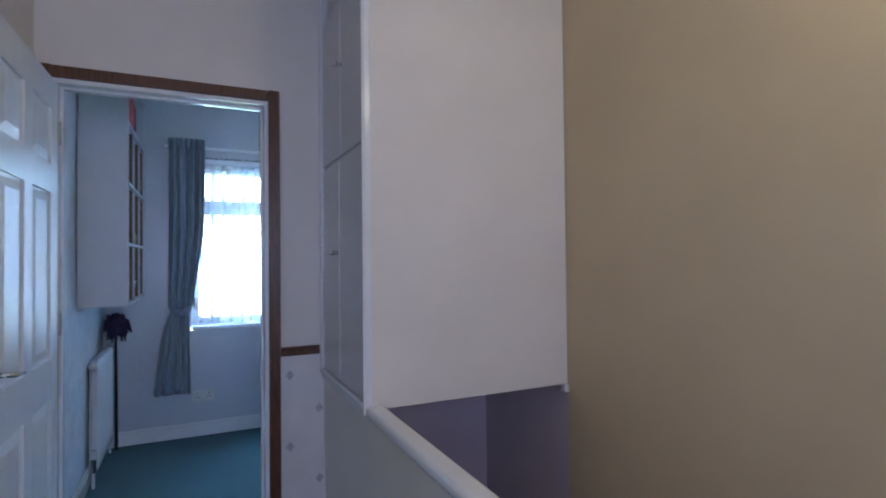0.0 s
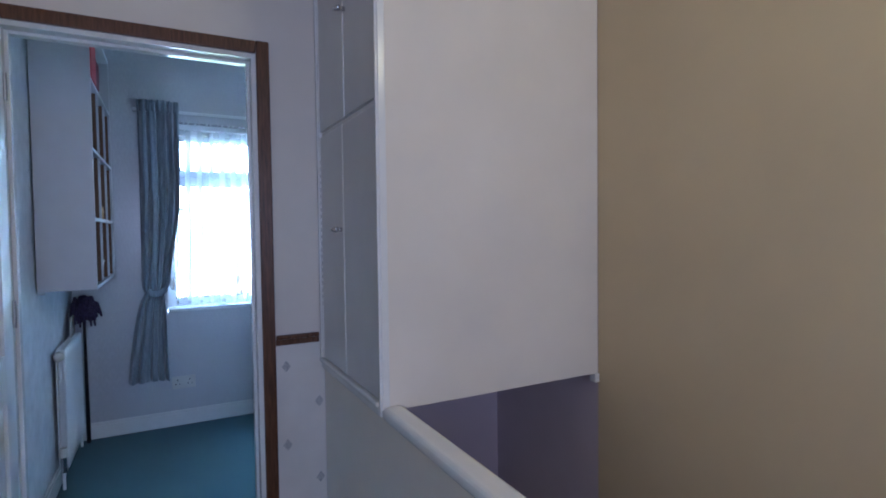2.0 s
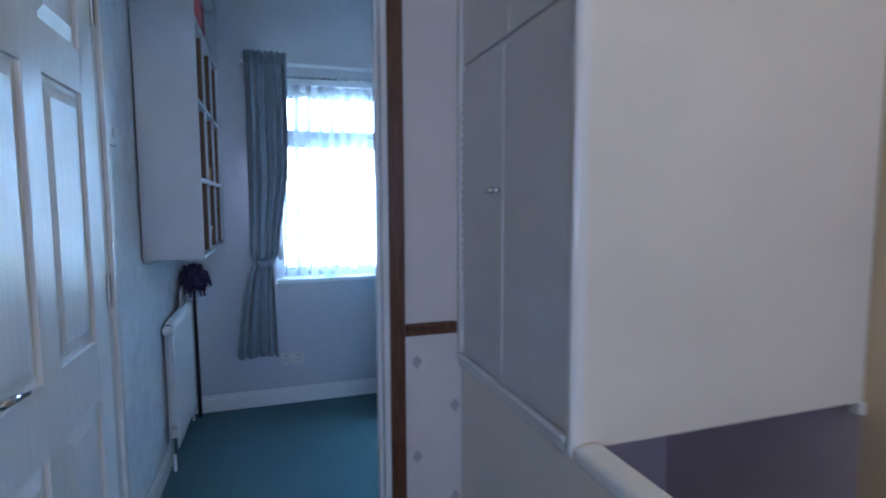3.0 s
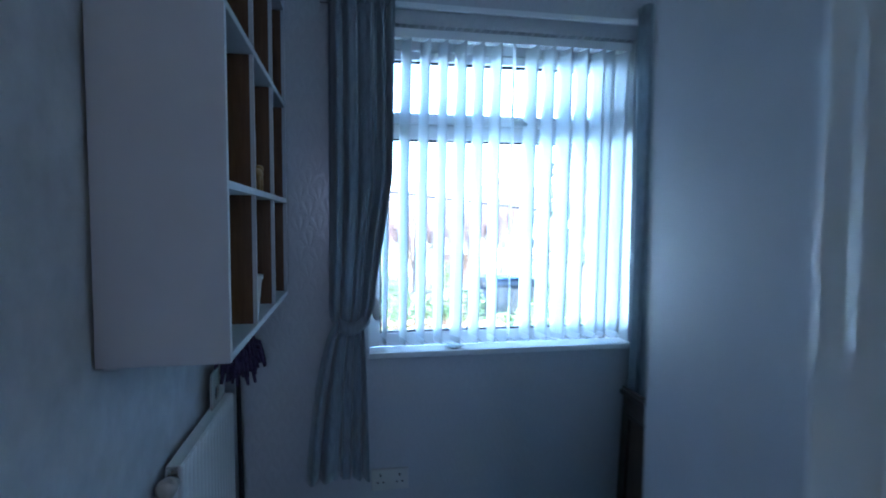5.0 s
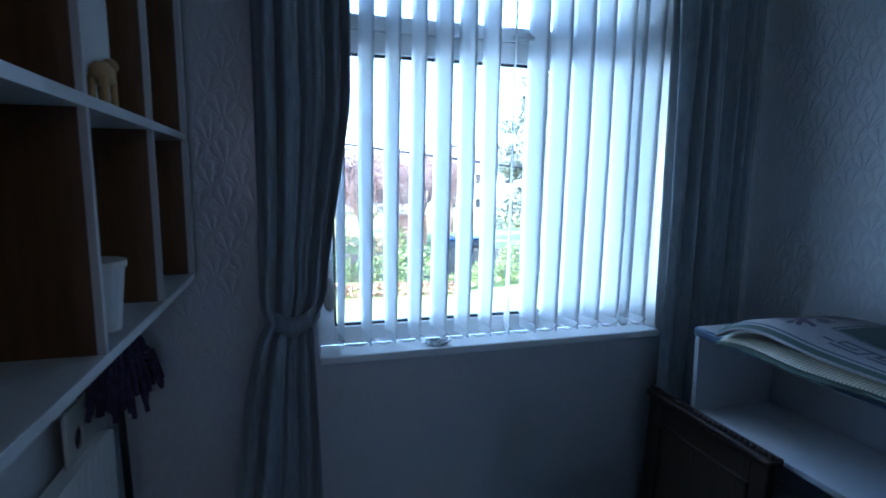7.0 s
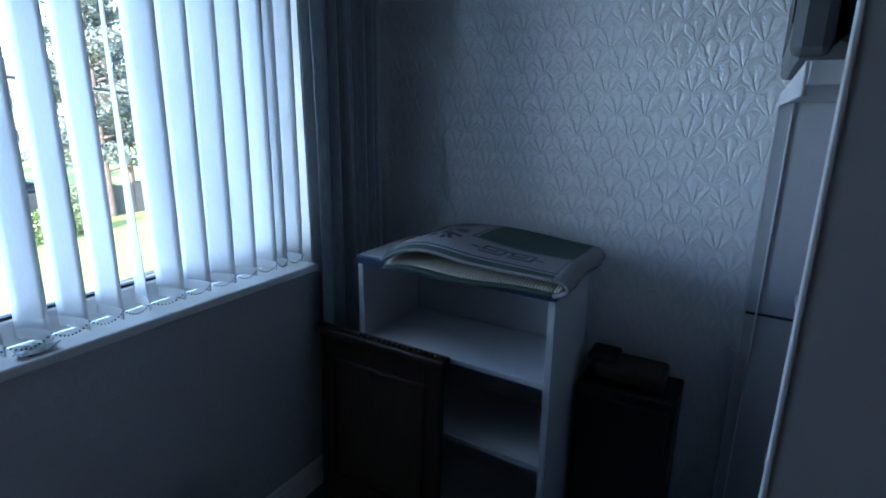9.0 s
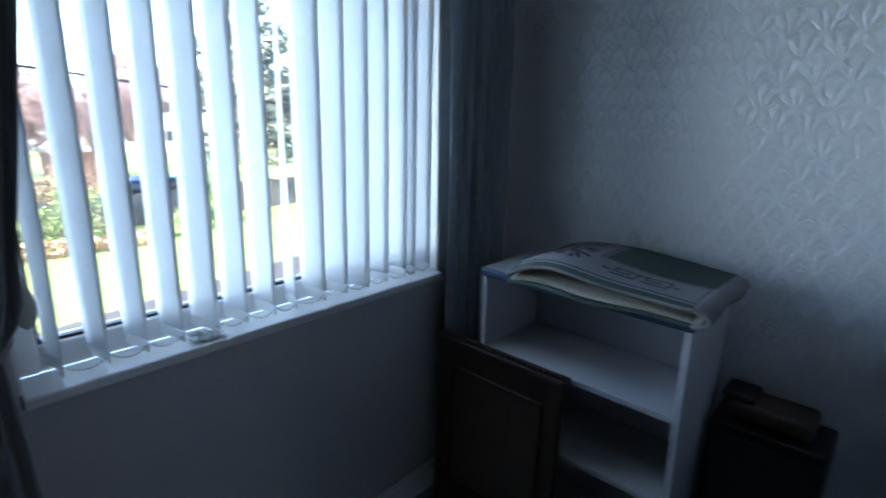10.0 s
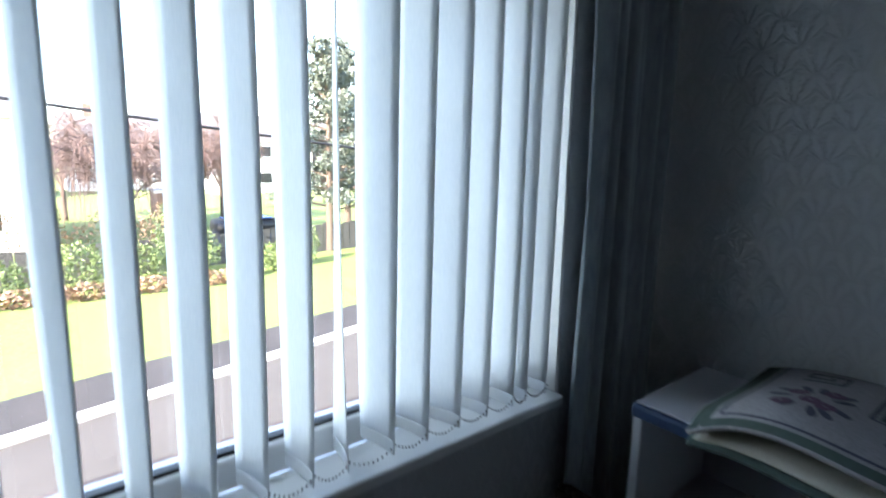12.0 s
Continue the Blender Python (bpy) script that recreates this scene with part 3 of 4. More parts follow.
def sill_packet(x, y):
    k = thing("plastic_packet", (x, y, WZ0 + 0.003), "crumpled clear plastic packet on the window sill", "packet")
    rng = random.Random(12)
    lift = [[rng.uniform(0.002, 0.014) for j in range(6)] for i in range(9)]
    bm = sheet(lambda u, v: Vector((x - 0.035 + 0.07 * u + 0.006 * math.sin(9 * v), y - 0.02 + 0.04 * v + 0.004 * math.sin(8 * u), WZ0 + 0.004 + lift[round(u * 8)][round(v * 5)])), 8, 5)
    thick(part("film", bm, "packet_film", k), 0.001)
    part("printed_label", box(x - 0.018, y - 0.012, WZ0 + 0.0025, x + 0.015, y + 0.008, WZ0 + 0.0045), "blue_edge", k, "dark printed label")


sill_packet(0.634, 7.850)


# ---- curtains ----
def curtain(name, edges, ztop, zbot, folds, label, ph, tie=None):
    """edges(z) gives the two side positions of the cloth at height z."""
    c = thing(name, ((edges(zbot)[0] + edges(zbot)[1]) / 2, 7.77, zbot), label, "curtain", "pair of curtains")

    def f(u, v):
        z = zbot + (ztop - zbot) * v
        a, b = edges(z)
        uu = u + 0.035 * math.sin(7 * u + ph) + 0.018 * math.sin(4 * v + 9 * u)
        w = max(0.1, b - a)
        amp = min(0.034, 0.0065 / w + 0.008) * (0.75 + 0.35 * math.sin(3.1 * u * folds / 2 + ph))
        if tie:
            amp *= 0.55 + 0.45 * min(1, abs(z - tie) / 0.2)
        wave = math.sin(2 * math.pi * folds * uu + ph)
        y = 7.783 + amp * math.copysign(abs(wave) ** 0.75, wave) + 0.3 * amp * math.sin(2 * math.pi * folds * 2.3 * uu + 1.3 * ph + 2 * v)
        if tie:
            y -= 0.012 * math.exp(-((z - tie - 0.09) / 0.08) ** 2)
        return Vector((a + (b - a) * u + 0.3 * amp * math.cos(2 * math.pi * folds * uu + ph + v), y, z))
    thick(part("cloth", sheet(f, 130, 44), "curtain", c, smooth=True), 0.002)

    def h(u, v):
        a, b = edges(ztop)
        return Vector((a + (b - a) * u, 7.772 + 0.015 * math.sin(2 * math.pi * folds * 1.6 * u), ztop - 0.07 + 0.075 * v + 0.004 * math.sin(40 * u)))
    thick(part("heading_tape", sheet(h, 100, 3), "curtain", c, smooth=True), 0.006)
    if tie:
        a, b = edges(tie)

        def g(u, v):
            an = 2 * math.pi * u
            return Vector(((a + b) / 2 + 0.012 + (b - a) * 0.60 * math.cos(an), 7.783 + 0.036 * math.sin(an), tie - 0.035 + 0.05 * v + 0.03 * math.cos(an) ** 2 + 0.012 * math.cos(an)))
        thick(part("tieback", sheet(g, 40, 3), "curtain", c, "matching cloth tieback", True), 0.004)
    return c


def left_edges(z):
    tie = 0.925
    if z > tie:
        t = min(1.0, (z - tie) / 0.55)
        puff = math.exp(-((z - tie - 0.07) / 0.06) ** 2)
        pinch = math.exp(-((z - tie) / 0.022) ** 2)
        return 0.149 - 0.004 * puff + 0.022 * pinch, 0.283 + 0.097 * t ** 0.8 + 0.010 * puff - 0.012 * pinch
    t = min(1.0, (tie - z) / 0.58)
    return 0.171 - 0.121 * t ** 0.55, 0.271 + 0.02 * t ** 0.5


def right_edges(z):
    t = max(0.0, (z - 0.27) / 1.9)
    return 1.345 + 0.035 * t ** 0.7, 1.675 + 0.02 * t


curtain("curtain", left_edges, 2.17, 0.335, 4.5, "blue-grey curtain tied back beside the window", 0.4, tie=0.925)
curtain("curtain", right_edges, 2.17, 0.265, 6.0, "blue-grey curtain hanging loose in the room corner", 1.9)
rail = thing("curtain_rail", (0.9, 7.82, 2.12), "white curtain track above the window", "curtain rail")
part("track", box(0.12, 7.80, 2.105, 1.72, 7.815, 2.128, 0.003), "upvc", rail)
for x in (0.25, 0.85, 1.5):
    part("bracket", box(x, 7.814, 2.108, x + 0.02, 7.839, 2.126, 0.002), "upvc", rail)


# ---- wall shelf unit with pigeonholes ----
def wall_shelf():
    s = thing("wall_shelf", (-0.12, 7.29, 1.045), "white wall-hung shelf unit with brown pigeonholes", "shelf unit")
    x0, x1, y0, y1, z0, z1, t = XL + 0.007, 0.0, 6.845, 7.77, 1.045, 2.385, 0.016
    part("side_panel", box(x0, y0, z0, x1, y0 + t, z1, 0.0015), "melamine", s)
    part("side_panel", box(x0, y1 - t, z0, x1, y1, z1, 0.0015), "melamine", s)
    for z in (z0, 1.375, 1.71, 2.045, z1 - t):
        part("shelf", box(x0 + 0.006, y0 + t, z, x1 - 0.001, y1 - t, z + t, 0.001), "melamine", s)
    part("back_board", box(x0, y0 + t, z0 + t, x0 + 0.005, y1 - t, z1 - t), "shelf_brown", s, "brown hardboard back")
    for z, zz in ((z0 + t, 1.375), (1.375 + t, 1.71), (1.71 + t, 2.045)):
        for y in (7.15, 7.46):
            dv = part("divider", box(x0 + 0.006, y, z, x1 - 0.012, y + 0.008, zz), "shelf_brown", s, "brown divider with a white edge")
            part("edging", box(x1 - 0.012, y - 0.0005, z, x1 - 0.002, y + 0.0085, zz), "melamine", dv)
        for y, side in ((y0 + t, 1), (y1 - t - 0.003, 1)):
            part("lining", box(x0 + 0.006, y, z, x1 - 0.012, y + 0.003, zz), "shelf_brown", s)
    part("fixing_batten", box(x0 - 0.007, y0 + 0.05, z0 - 0.018, x0 + 0.02, y0 + 0.09, z0 - 0.001), "melamine", s)


wall_shelf()
tagged(part("box_file", box(-0.20, 6.865, 2.0615, 0.004, 7.06, 2.30, 0.004), "red_card"), "red card box file on the top shelf", "box file")
tagged(part("folded_cloth", box(-0.19, 7.07, 2.0615, -0.004, 7.30, 2.25, 0.03), "dark_red"), "dark red folded cloth on the shelf", "cloth")

cup = thing("plastic_tub", (-0.055, 7.27, 1.062), "small clouded plastic tub in a pigeonhole", "tub")
bm = rod((-0.055, 7.27, 1.0625), (-0.055, 7.27, 1.16), 0.036, 0.046, 20)
part("tub_body", bm, "paper_card", cup, smooth=False)
part("tub_rim", rod((-0.055, 7.27, 1.158), (-0.055, 7.27, 1.168), 0.049, 0.049, 20), "cream_plastic", cup)
pb = thing("picture_card", (-0.09, 7.28, 1.392), "pale greeting card standing in a pigeonhole", "card")
part("card_front", box(-0.04, 7.18, 1.392, -0.038, 7.38, 1.565), "paper_card", pb)
part("card_back", box(-0.062, 7.18, 1.392, -0.06, 7.38, 1.56), "paper_card", pb)
toy = thing("toy_animal", (-0.018, 7.27, 1.392), "small tan wooden animal figure on the shelf", "figurine")
bm = ball((-0.018, 7.27, 1.435), 0.02, (0.8, 1.6, 0.9))
ball((-0.018, 7.305, 1.452), 0.012, bm=bm)
for yy in (7.25, 7.288):
    for xx in (-0.026, -0.010):
        rod((xx, yy, 1.3915), (xx, yy, 1.43), 0.005, bm=bm, sides=8)
part("figure", bm, "tan", toy, smooth=True)
hat = tagged(part("dark_bag", ball((-0.075, 7.29, 1.60), 0.052, (0.9, 1.5, 0.8)), "black", smooth=True), "dark soft bag on top of the card", "bag")
hat.location.z = 0.0
tagged(part("book", box(-0.15, 6.885, 1.0615, -0.03, 6.91, 1.25, 0.002), "tan"), "worn tan paperback standing in a pigeonhole", "book")


# ---- radiator ----
def radiator():
    r = thing("radiator", (-0.2, 7.46, 0.1), "white panel radiator on the wall under the shelves", "radiator")
    y0, y1, z0, z1 = 7.145, 7.70, 0.10, 0.715
    bm = bmesh.new()
    nfl = 16
    p = (y1 - y0) / nfl

    def f(u, v):
        k = u * nfl
        fl = 0.5 + 0.5 * math.cos(2 * math.pi * k)
        edge = min(1, min(v, 1 - v) * 12)
        return Vector((-0.18 - 0.010 * (1 - fl) ** 2 * edge, y0 + u * (y1 - y0), z0 + v * (z1 - z0)))
    part("front_panel", thick_sheet(f, nfl * 6, 12, 0.012), "enamel", r, smooth=True)
    part("back_panel", box(-0.226, y0 + 0.01, z0 + 0.01, -0.218, y1 - 0.01, z1 - 0.01, 0.003), "enamel", r)
    for k in range(13):
        yy = y0 + 0.03 + k * 0.04
        part("fin", box(-0.217, yy, z0 + 0.02, -0.193, yy + 0.003, z1 - 0.02), "enamel", r)
    part("top_grille", box(-0.222, y0 + 0.004, z1 - 0.004, -0.186, y1 - 0.004, z1 + 0.002, 0.002), "enamel", r)
    for y in (y0 - 0.03, y1 + 0.025):
        v = part("valve", rod((-0.2, y, 0.09), (-0.2, y, 0.17), 0.014), "chrome", r, "chrome radiator valve")
        part("valve_cap", rod((-0.2, y, 0.17), (-0.2, y, 0.215), 0.02, 0.017), "cream_plastic", v)
        part("pipe", rod((-0.2, y, 0.001), (-0.2, y, 0.1), 0.0075), "enamel", v)
        part("union", rod((-0.2, y, 0.135), (-0.2, y0 if y < y0 else y1, 0.135), 0.011), "chrome", v)
    for y in (y0 + 0.12, y1 - 0.12):
        part("wall_bracket", box(XL, y, 0.25, -0.226, y + 0.03, 0.6), "enamel", r)
    bm = rod((-0.2, y0 + 0.004, z1 - 0.03), (-0.2, y0 - 0.025, z1 - 0.03), 0.012)
    v = part("top_valve", bm, "chrome", r, "chrome valve stub at the top corner")
    bm = rod((-0.2, y0 - 0.02, z1 - 0.03), (-0.2, y0 - 0.062, z1 - 0.022), 0.02, 0.024, 16)
    ball((-0.2, y0 - 0.062, z1 - 0.022), 0.023, (1, 0.5, 1), bm=bm)
    part("valve_knob", bm, "cream_plastic", v, "round off-white valve knob", True)


def thick_sheet(f, nu, nv, t):
    """A closed slab: the surface f and a flat back t behind it."""
    bm = sheet(f, nu, nv)
    geo = bmesh.ops.extrude_face_region(bm, geom=list(bm.faces))
    for v in geo["geom"]:
        if isinstance(v, bmesh.types.BMVert):
            v.co.x = -0.18 - t
    return bm


radiator()


# ---- feather duster, head up, handle down behind the radiator end ----
def duster():
    d = thing("feather_duster", (-0.13, 7.775, 0.0), "dark purple mop duster standing head up beside the radiator", "duster")
    top = Vector((-0.165, 7.70, 0.875))
    part("handle", rod((-0.17, 7.775, 0.002), top, 0.012, 0.007), "black", d)
    rng = random.Random(4)
    bm = bmesh.new()
    for k in range(260):
        dr = Vector((rng.gauss(0, 0.8), rng.gauss(-0.2, 1.1), rng.gauss(0.1, 0.7))).normalized()
        L = rng.uniform(0.05, 0.10)
        q = top + dr * L * 0.75
        q.x = max(q.x, -0.222)
        q.z = min(q.z, 1.02)
        e = q + Vector((dr.x * 0.02, dr.y * 0.03, -rng.uniform(0.03, 0.085)))
        e.x = max(e.x, -0.225)
        rod(top, q, 0.004, 0.0075, 5, bm=bm)
        rod(q, e, 0.0075, 0.0055, 5, bm=bm)
    part("feather_head", bm, "purple", d, smooth=True)
    b = thing("hanging_board", (-0.2, 7.56, 0.62), "pale board with a round hole tucked behind the radiator", "board")
    bm = bmesh.new()
    outer = [bm.verts.new((-0.2085, 7.60 + 0.075 * cx, 0.735 + 0.095 * cz)) for cx, cz in ((-1, -1), (0, -1), (1, -1), (1, 0), (1, 0.85), (0.85, 1), (0, 1), (-0.85, 1), (-1, 0.85), (-1, 0))]
    ring = [bm.verts.new((-0.2085, 7.585 + 0.024 * math.cos(a), 0.755 + 0.024 * math.sin(a))) for a in (-2.36, -1.57, -0.79, 0.0, 0.6, 0.95, 1.57, 2.19, 2.54, 3.14)]
    for i in range(10):
        bm.faces.new((outer[i], outer[(i + 1) % 10], ring[(i + 1) % 10], ring[i]))
    thick(part("board_face", bm, "cream_plastic", b), 0.006)
    # black plate put behind the hole to give its inside shade
    part("hole_shade", box(-0.2145, 7.555, 0.725, -0.2125, 7.615, 0.785), "black", b, "black plate standing in for the shade inside the hole")


duster()

# ---- low white shelf with a folded rug ----
def low_shelf():
    s = thing("low_bookcase", (1.5, 7.33, 0), "low white open bookcase with a dark blue top edge", "bookcase")
    x0, x1, y0, y1, zt, t = 1.365, 1.655, 7.032, 7.635, 0.838, 0.018
    part("side_panel", box(x0, y0, 0, x1, y0 + t, zt, 0.0015), "melamine", s)
    part("side_panel", box(x0, y1 - t, 0, x1, y1, zt, 0.0015), "melamine", s)
    top = part("top_board", box(x0 + 0.012, y0 - 0.004, zt, x1, y1 + 0.004, zt + 0.026, 0.002), "melamine_grey", s)
    part("edging", box(x0 - 0.006, y0 - 0.004, zt, x0 + 0.012, y1 + 0.004, zt + 0.026, 0.007, seg=4), "blue_edge", top, "dark blue rounded edging")
    for z in (0.06, 0.355, 0.597):
        part("shelf", box(x0 + 0.006, y0 + t, z, x1 - 0.006, y1 - t, z + 0.016, 0.0015), "melamine", s)
    part("back_board", box(x1 - 0.006, y0 + t, 0.02, x1 - 0.001, y1 - t, zt), "melamine_grey", s)
    part("plinth", box(x0 + 0.02, y0 + t, 0, x0 + 0.035, y1 - t, 0.06), "melamine", s)


low_shelf()


def folded_rug():
    r = thing("folded_rug", (1.5, 7.27, 0.865), "green and beige patterned rug folded on the bookcase", "rug")
    x0, x1, ya, yb = 1.315, 1.645, 7.025, 7.53

    def rest(x, q, lift):
        """Cloth height: on the board behind, drooping over its front edge."""
        over = max(0.0, 1.372 - x) / 0.067
        return lift - (0.006 + 0.028 * q + 0.006 * math.sin(6 * q)) * over ** 1.6

    def layer(gap, xa, ye, wave, side=0.0):
        def f(u, v):
            y = ya + (ye - ya) * u + side * (1 - v) * u
            x = xa + (x1 - xa) * v + 0.004 * math.sin(9 * u)
            hump = math.sin(math.pi * min(1.0, u * 1.02) ** 1.7) ** 1.2
            tip = max(0.0, u - 0.86) / 0.14
            z = rest(x, u, gap) + wave * hump * (1 - 0.35 * v) - 0.35 * wave * tip * tip + 0.003 * math.sin(8 * u + 5 * v)
            return Vector((x, y, z + 0.006))
        return f
    low = layer(0.868, x0 + 0.004, yb, 0.004, -0.02)
    back = layer(0.876, x0 + 0.010, yb - 0.006, 0.008, -0.022)
    mid = layer(0.899, x0 + 0.012, yb - 0.028, 0.032, 0.0)
    top = layer(0.908, x0 - 0.004, yb - 0.022, 0.033, 0.0)
    thick(part("lower_layer", sheet(low, 48, 20), "rug_green", r, "green bound lower edge", True), 0.007)
    thick(part("backing", sheet(back, 48, 20), "rug_back", r, "ribbed beige woven backing", True), 0.005)
    thick(part("inner_layer", sheet(mid, 48, 20), "rug_back", r, "ribbed beige woven backing", True), 0.005)
    thick(part("upper_layer", sheet(top, 60, 30), "rug_beige", r, smooth=True), 0.008)

    def bend(fa, fb, out):
        def g(u, v):
            a, b = fa(0, v), fb(0, v)
            an = -math.pi / 2 + math.pi * u
            m = (a + b) / 2
            return Vector((m.x, m.y - out * math.cos(an) * (1 + 0.12 * math.sin(11 * v)), m.z + (b.z - a.z) / 2 * math.sin(an)))
        return g
    thick(part("fold", sheet(bend(low, top, 0.034), 14, 20), "rug_beige", r, "rounded fold at the end", True), 0.008)
    thick(part("inner_fold", sheet(bend(back, mid, 0.018), 12, 12), "rug_back", r, smooth=True), 0.005)
    outer = bend(low, top, 0.0385)
    for k in range(5):
        a = 0.10 + 0.17 * k
        part("fold_stripe", sheet(lambda u, v: outer(a + 0.07 * u, 0.04 + 0.9 * v), 4, 16), "rug_purple" if k % 2 else "rug_green", r, smooth=True)

    def on(u, v, up=0.0052):
        return top(u, v) + Vector((0, 0, up))

    def patch(name, u0, v0, u1, v1, mat, up=0.0052, nu=14, nv=10):
        part(name, sheet(lambda u, v: on(u0 + (u1 - u0) * u, v0 + (v1 - v0) * v, up), nu, nv), mat, r, smooth=True)
    patch("front_border", 0.0, 0.0, 1.0, 0.05, "rug_green", nu=60)
    patch("border_line", 0.0, 0.07, 0.92, 0.085, "rug_slate", nu=60, nv=2)
    patch("end_border", 0.945, 0.05, 1.0, 1.0, "rug_green", nu=4, nv=24)
    patch("end_line", 0.918, 0.085, 0.930, 1.0, "rug_slate", nu=3, nv=24)
    patch("centre_field", 0.0, 0.45, 0.555, 1.0, "rug_green", nu=30)
    patch("field_line", 0.0, 0.425, 0.580, 0.440, "rug_slate", nu=30, nv=2)
    patch("field_line", 0.568, 0.440, 0.580, 1.0, "rug_slate", nu=2, nv=16)
    # squared key motifs, two joined along the front and one at the back
    key = ((0, 0, 0.13, 0.026), (0, 0.026, 0.013, 0.17), (0.013, 0.144, 0.13, 0.17), (0.117, 0.065, 0.13, 0.144), (0.045, 0.065, 0.117, 0.09), (0.045, 0.09, 0.058, 0.12))
    for ku, kv in ((0.16, 0.16), (0.32, 0.16), (0.70, 0.76)):
        for a, b, c, d in key:
            patch("key_bar", ku + a, kv + b, ku + c, kv + d, "rug_slate", nu=4, nv=4)
    patch("key_bar", 0.29, 0.30, 0.32, 0.33, "rug_slate", nu=3, nv=3)
    patch("key_bar", 0.11, 0.22, 0.15, 0.25, "rug_slate", nu=3, nv=3)
    patch("key_bar", 0.46, 0.22, 0.51, 0.25, "rug_slate", nu=3, nv=3)

    def petal(cu, cv, rot, long, wide, mat, up):
        bm = bmesh.new()
        vs = []
        for i in range(10):
            t = i / 10 * 2 * math.pi
            a, b = long * (1 + math.cos(t)), wide * math.sin(t) * (1 + 0.35 * math.cos(t))
            vs.append(bm.verts.new(on(cu + a * math.cos(rot) - b * math.sin(rot), cv + 1.5 * (a * math.sin(rot) + b * math.cos(rot)), up)))
        bm.faces.new(vs)
        part("petal", bm, mat, r)
    rng = random.Random(9)
    for k in range(11):
        an = k * 0.571 + rng.uniform(-0.15, 0.15)
        petal(0.735 + 0.055 * math.cos(an), 0.42 + 0.10 * math.sin(an), an + rng.uniform(-0.3, 0.3), rng.uniform(0.032, 0.050), 0.014, "rug_slate", 0.0056)
    for cu, cv in ((0.735, 0.40), (0.685, 0.36), (0.785, 0.49), (0.69, 0.55), (0.80, 0.30)):
        for k in range(6):
            petal(cu, cv, k * 1.047 + cu * 40, 0.017, 0.012, "rug_purple", 0.0060 + 0.0001 * k)
        petal(cu - 0.006, cv, 0.0, 0.006, 0.005, "rug_beige", 0.0068)


folded_rug()


# ---- carved wooden panel leaning on the bookcase ----
def carved_panel():
    c = thing("carved_screen", (1.3, 7.5, 0), "dark carved wooden framed panel leaning on the bookcase", "fire screen")
    y0, y1, zt = 7.322, 7.765, 0.635
    lean = 0.03

    def slab(a, b, c0, d, xa, xb, bev=0.004):
        bm = box(xa, a, c0, xb, b, d, bev)
        for v in bm.verts:
            v.co.x += lean * v.co.z / zt
        return bm
    part("stile", slab(y0, y0 + 0.05, 0, zt - 0.03, 1.295, 1.32), "dark_wood", c)
    part("stile", slab(y1 - 0.05, y1, 0, zt - 0.03, 1.295, 1.32), "dark_wood", c)
    part("rail", slab(y0 + 0.05, y1 - 0.05, zt - 0.10, zt - 0.03, 1.296, 1.319), "dark_wood", c)
    part("rail", slab(y0 + 0.05, y1 - 0.05, 0.04, 0.12, 1.296, 1.319), "dark_wood", c)
    part("inset_panel", slab(y0 + 0.05, y1 - 0.05, 0.12, zt - 0.10, 1.304, 1.312, 0.0), "faded_panel", c, "faded brown inset panel")
    for a, b, c0, d in ((y0 + 0.05, y0 + 0.062, 0.12, zt - 0.10), (y1 - 0.062, y1 - 0.05, 0.12, zt - 0.10), (y0 + 0.062, y1 - 0.062, zt - 0.112, zt - 0.10), (y0 + 0.062, y1 - 0.062, 0.12, 0.132)):
        part("inner_bead", slab(a, b, c0, d, 1.290, 1.303, 0.003), "dark_wood", c)
    part("top_rail", slab(y0 - 0.01, y1 + 0.01, zt - 0.03, zt - 0.01, 1.285, 1.33, 0.005), "dark_wood", c)
    bm = bmesh.new()
    for k in range(26):
        yy = y0 + k * (y1 - y0) / 25
        ball((1.298 + lean, yy, zt - 0.004), 0.0095, (0.8, 1.0, 0.9), bm=bm, sub=1)
    part("rope_moulding", bm, "dark_wood", c, "rope-carved top moulding", True)


carved_panel()

# ---- black speaker box with a board on it ----
sp = thing("black_cabinet", (1.66, 6.9, 0), "black box cabinet against the papered wall", "cabinet")
part("cabinet_body", box(1.56, 6.76, 0.012, 1.728, 7.02, 0.545, 0.006), "black", sp)
part("cabinet_front", box(1.552, 6.775, 0.04, 1.562, 7.005, 0.52, 0.004), "black", sp)
for y in (6.78, 6.98):
    part("foot", box(1.60, y, 0, 1.63, y + 0.03, 0.013), "rubber", sp)
bd = thing("padded_board", (1.66, 6.9, 0.547), "dark padded board lying on the black cabinet", "board")
part("board", box(1.60, 6.80, 0.546, 1.72, 6.99, 0.59, 0.012), "faded_panel", bd)
part("lid", box(1.61, 6.93, 0.591, 1.70, 7.01, 0.612, 0.008), "black", bd)


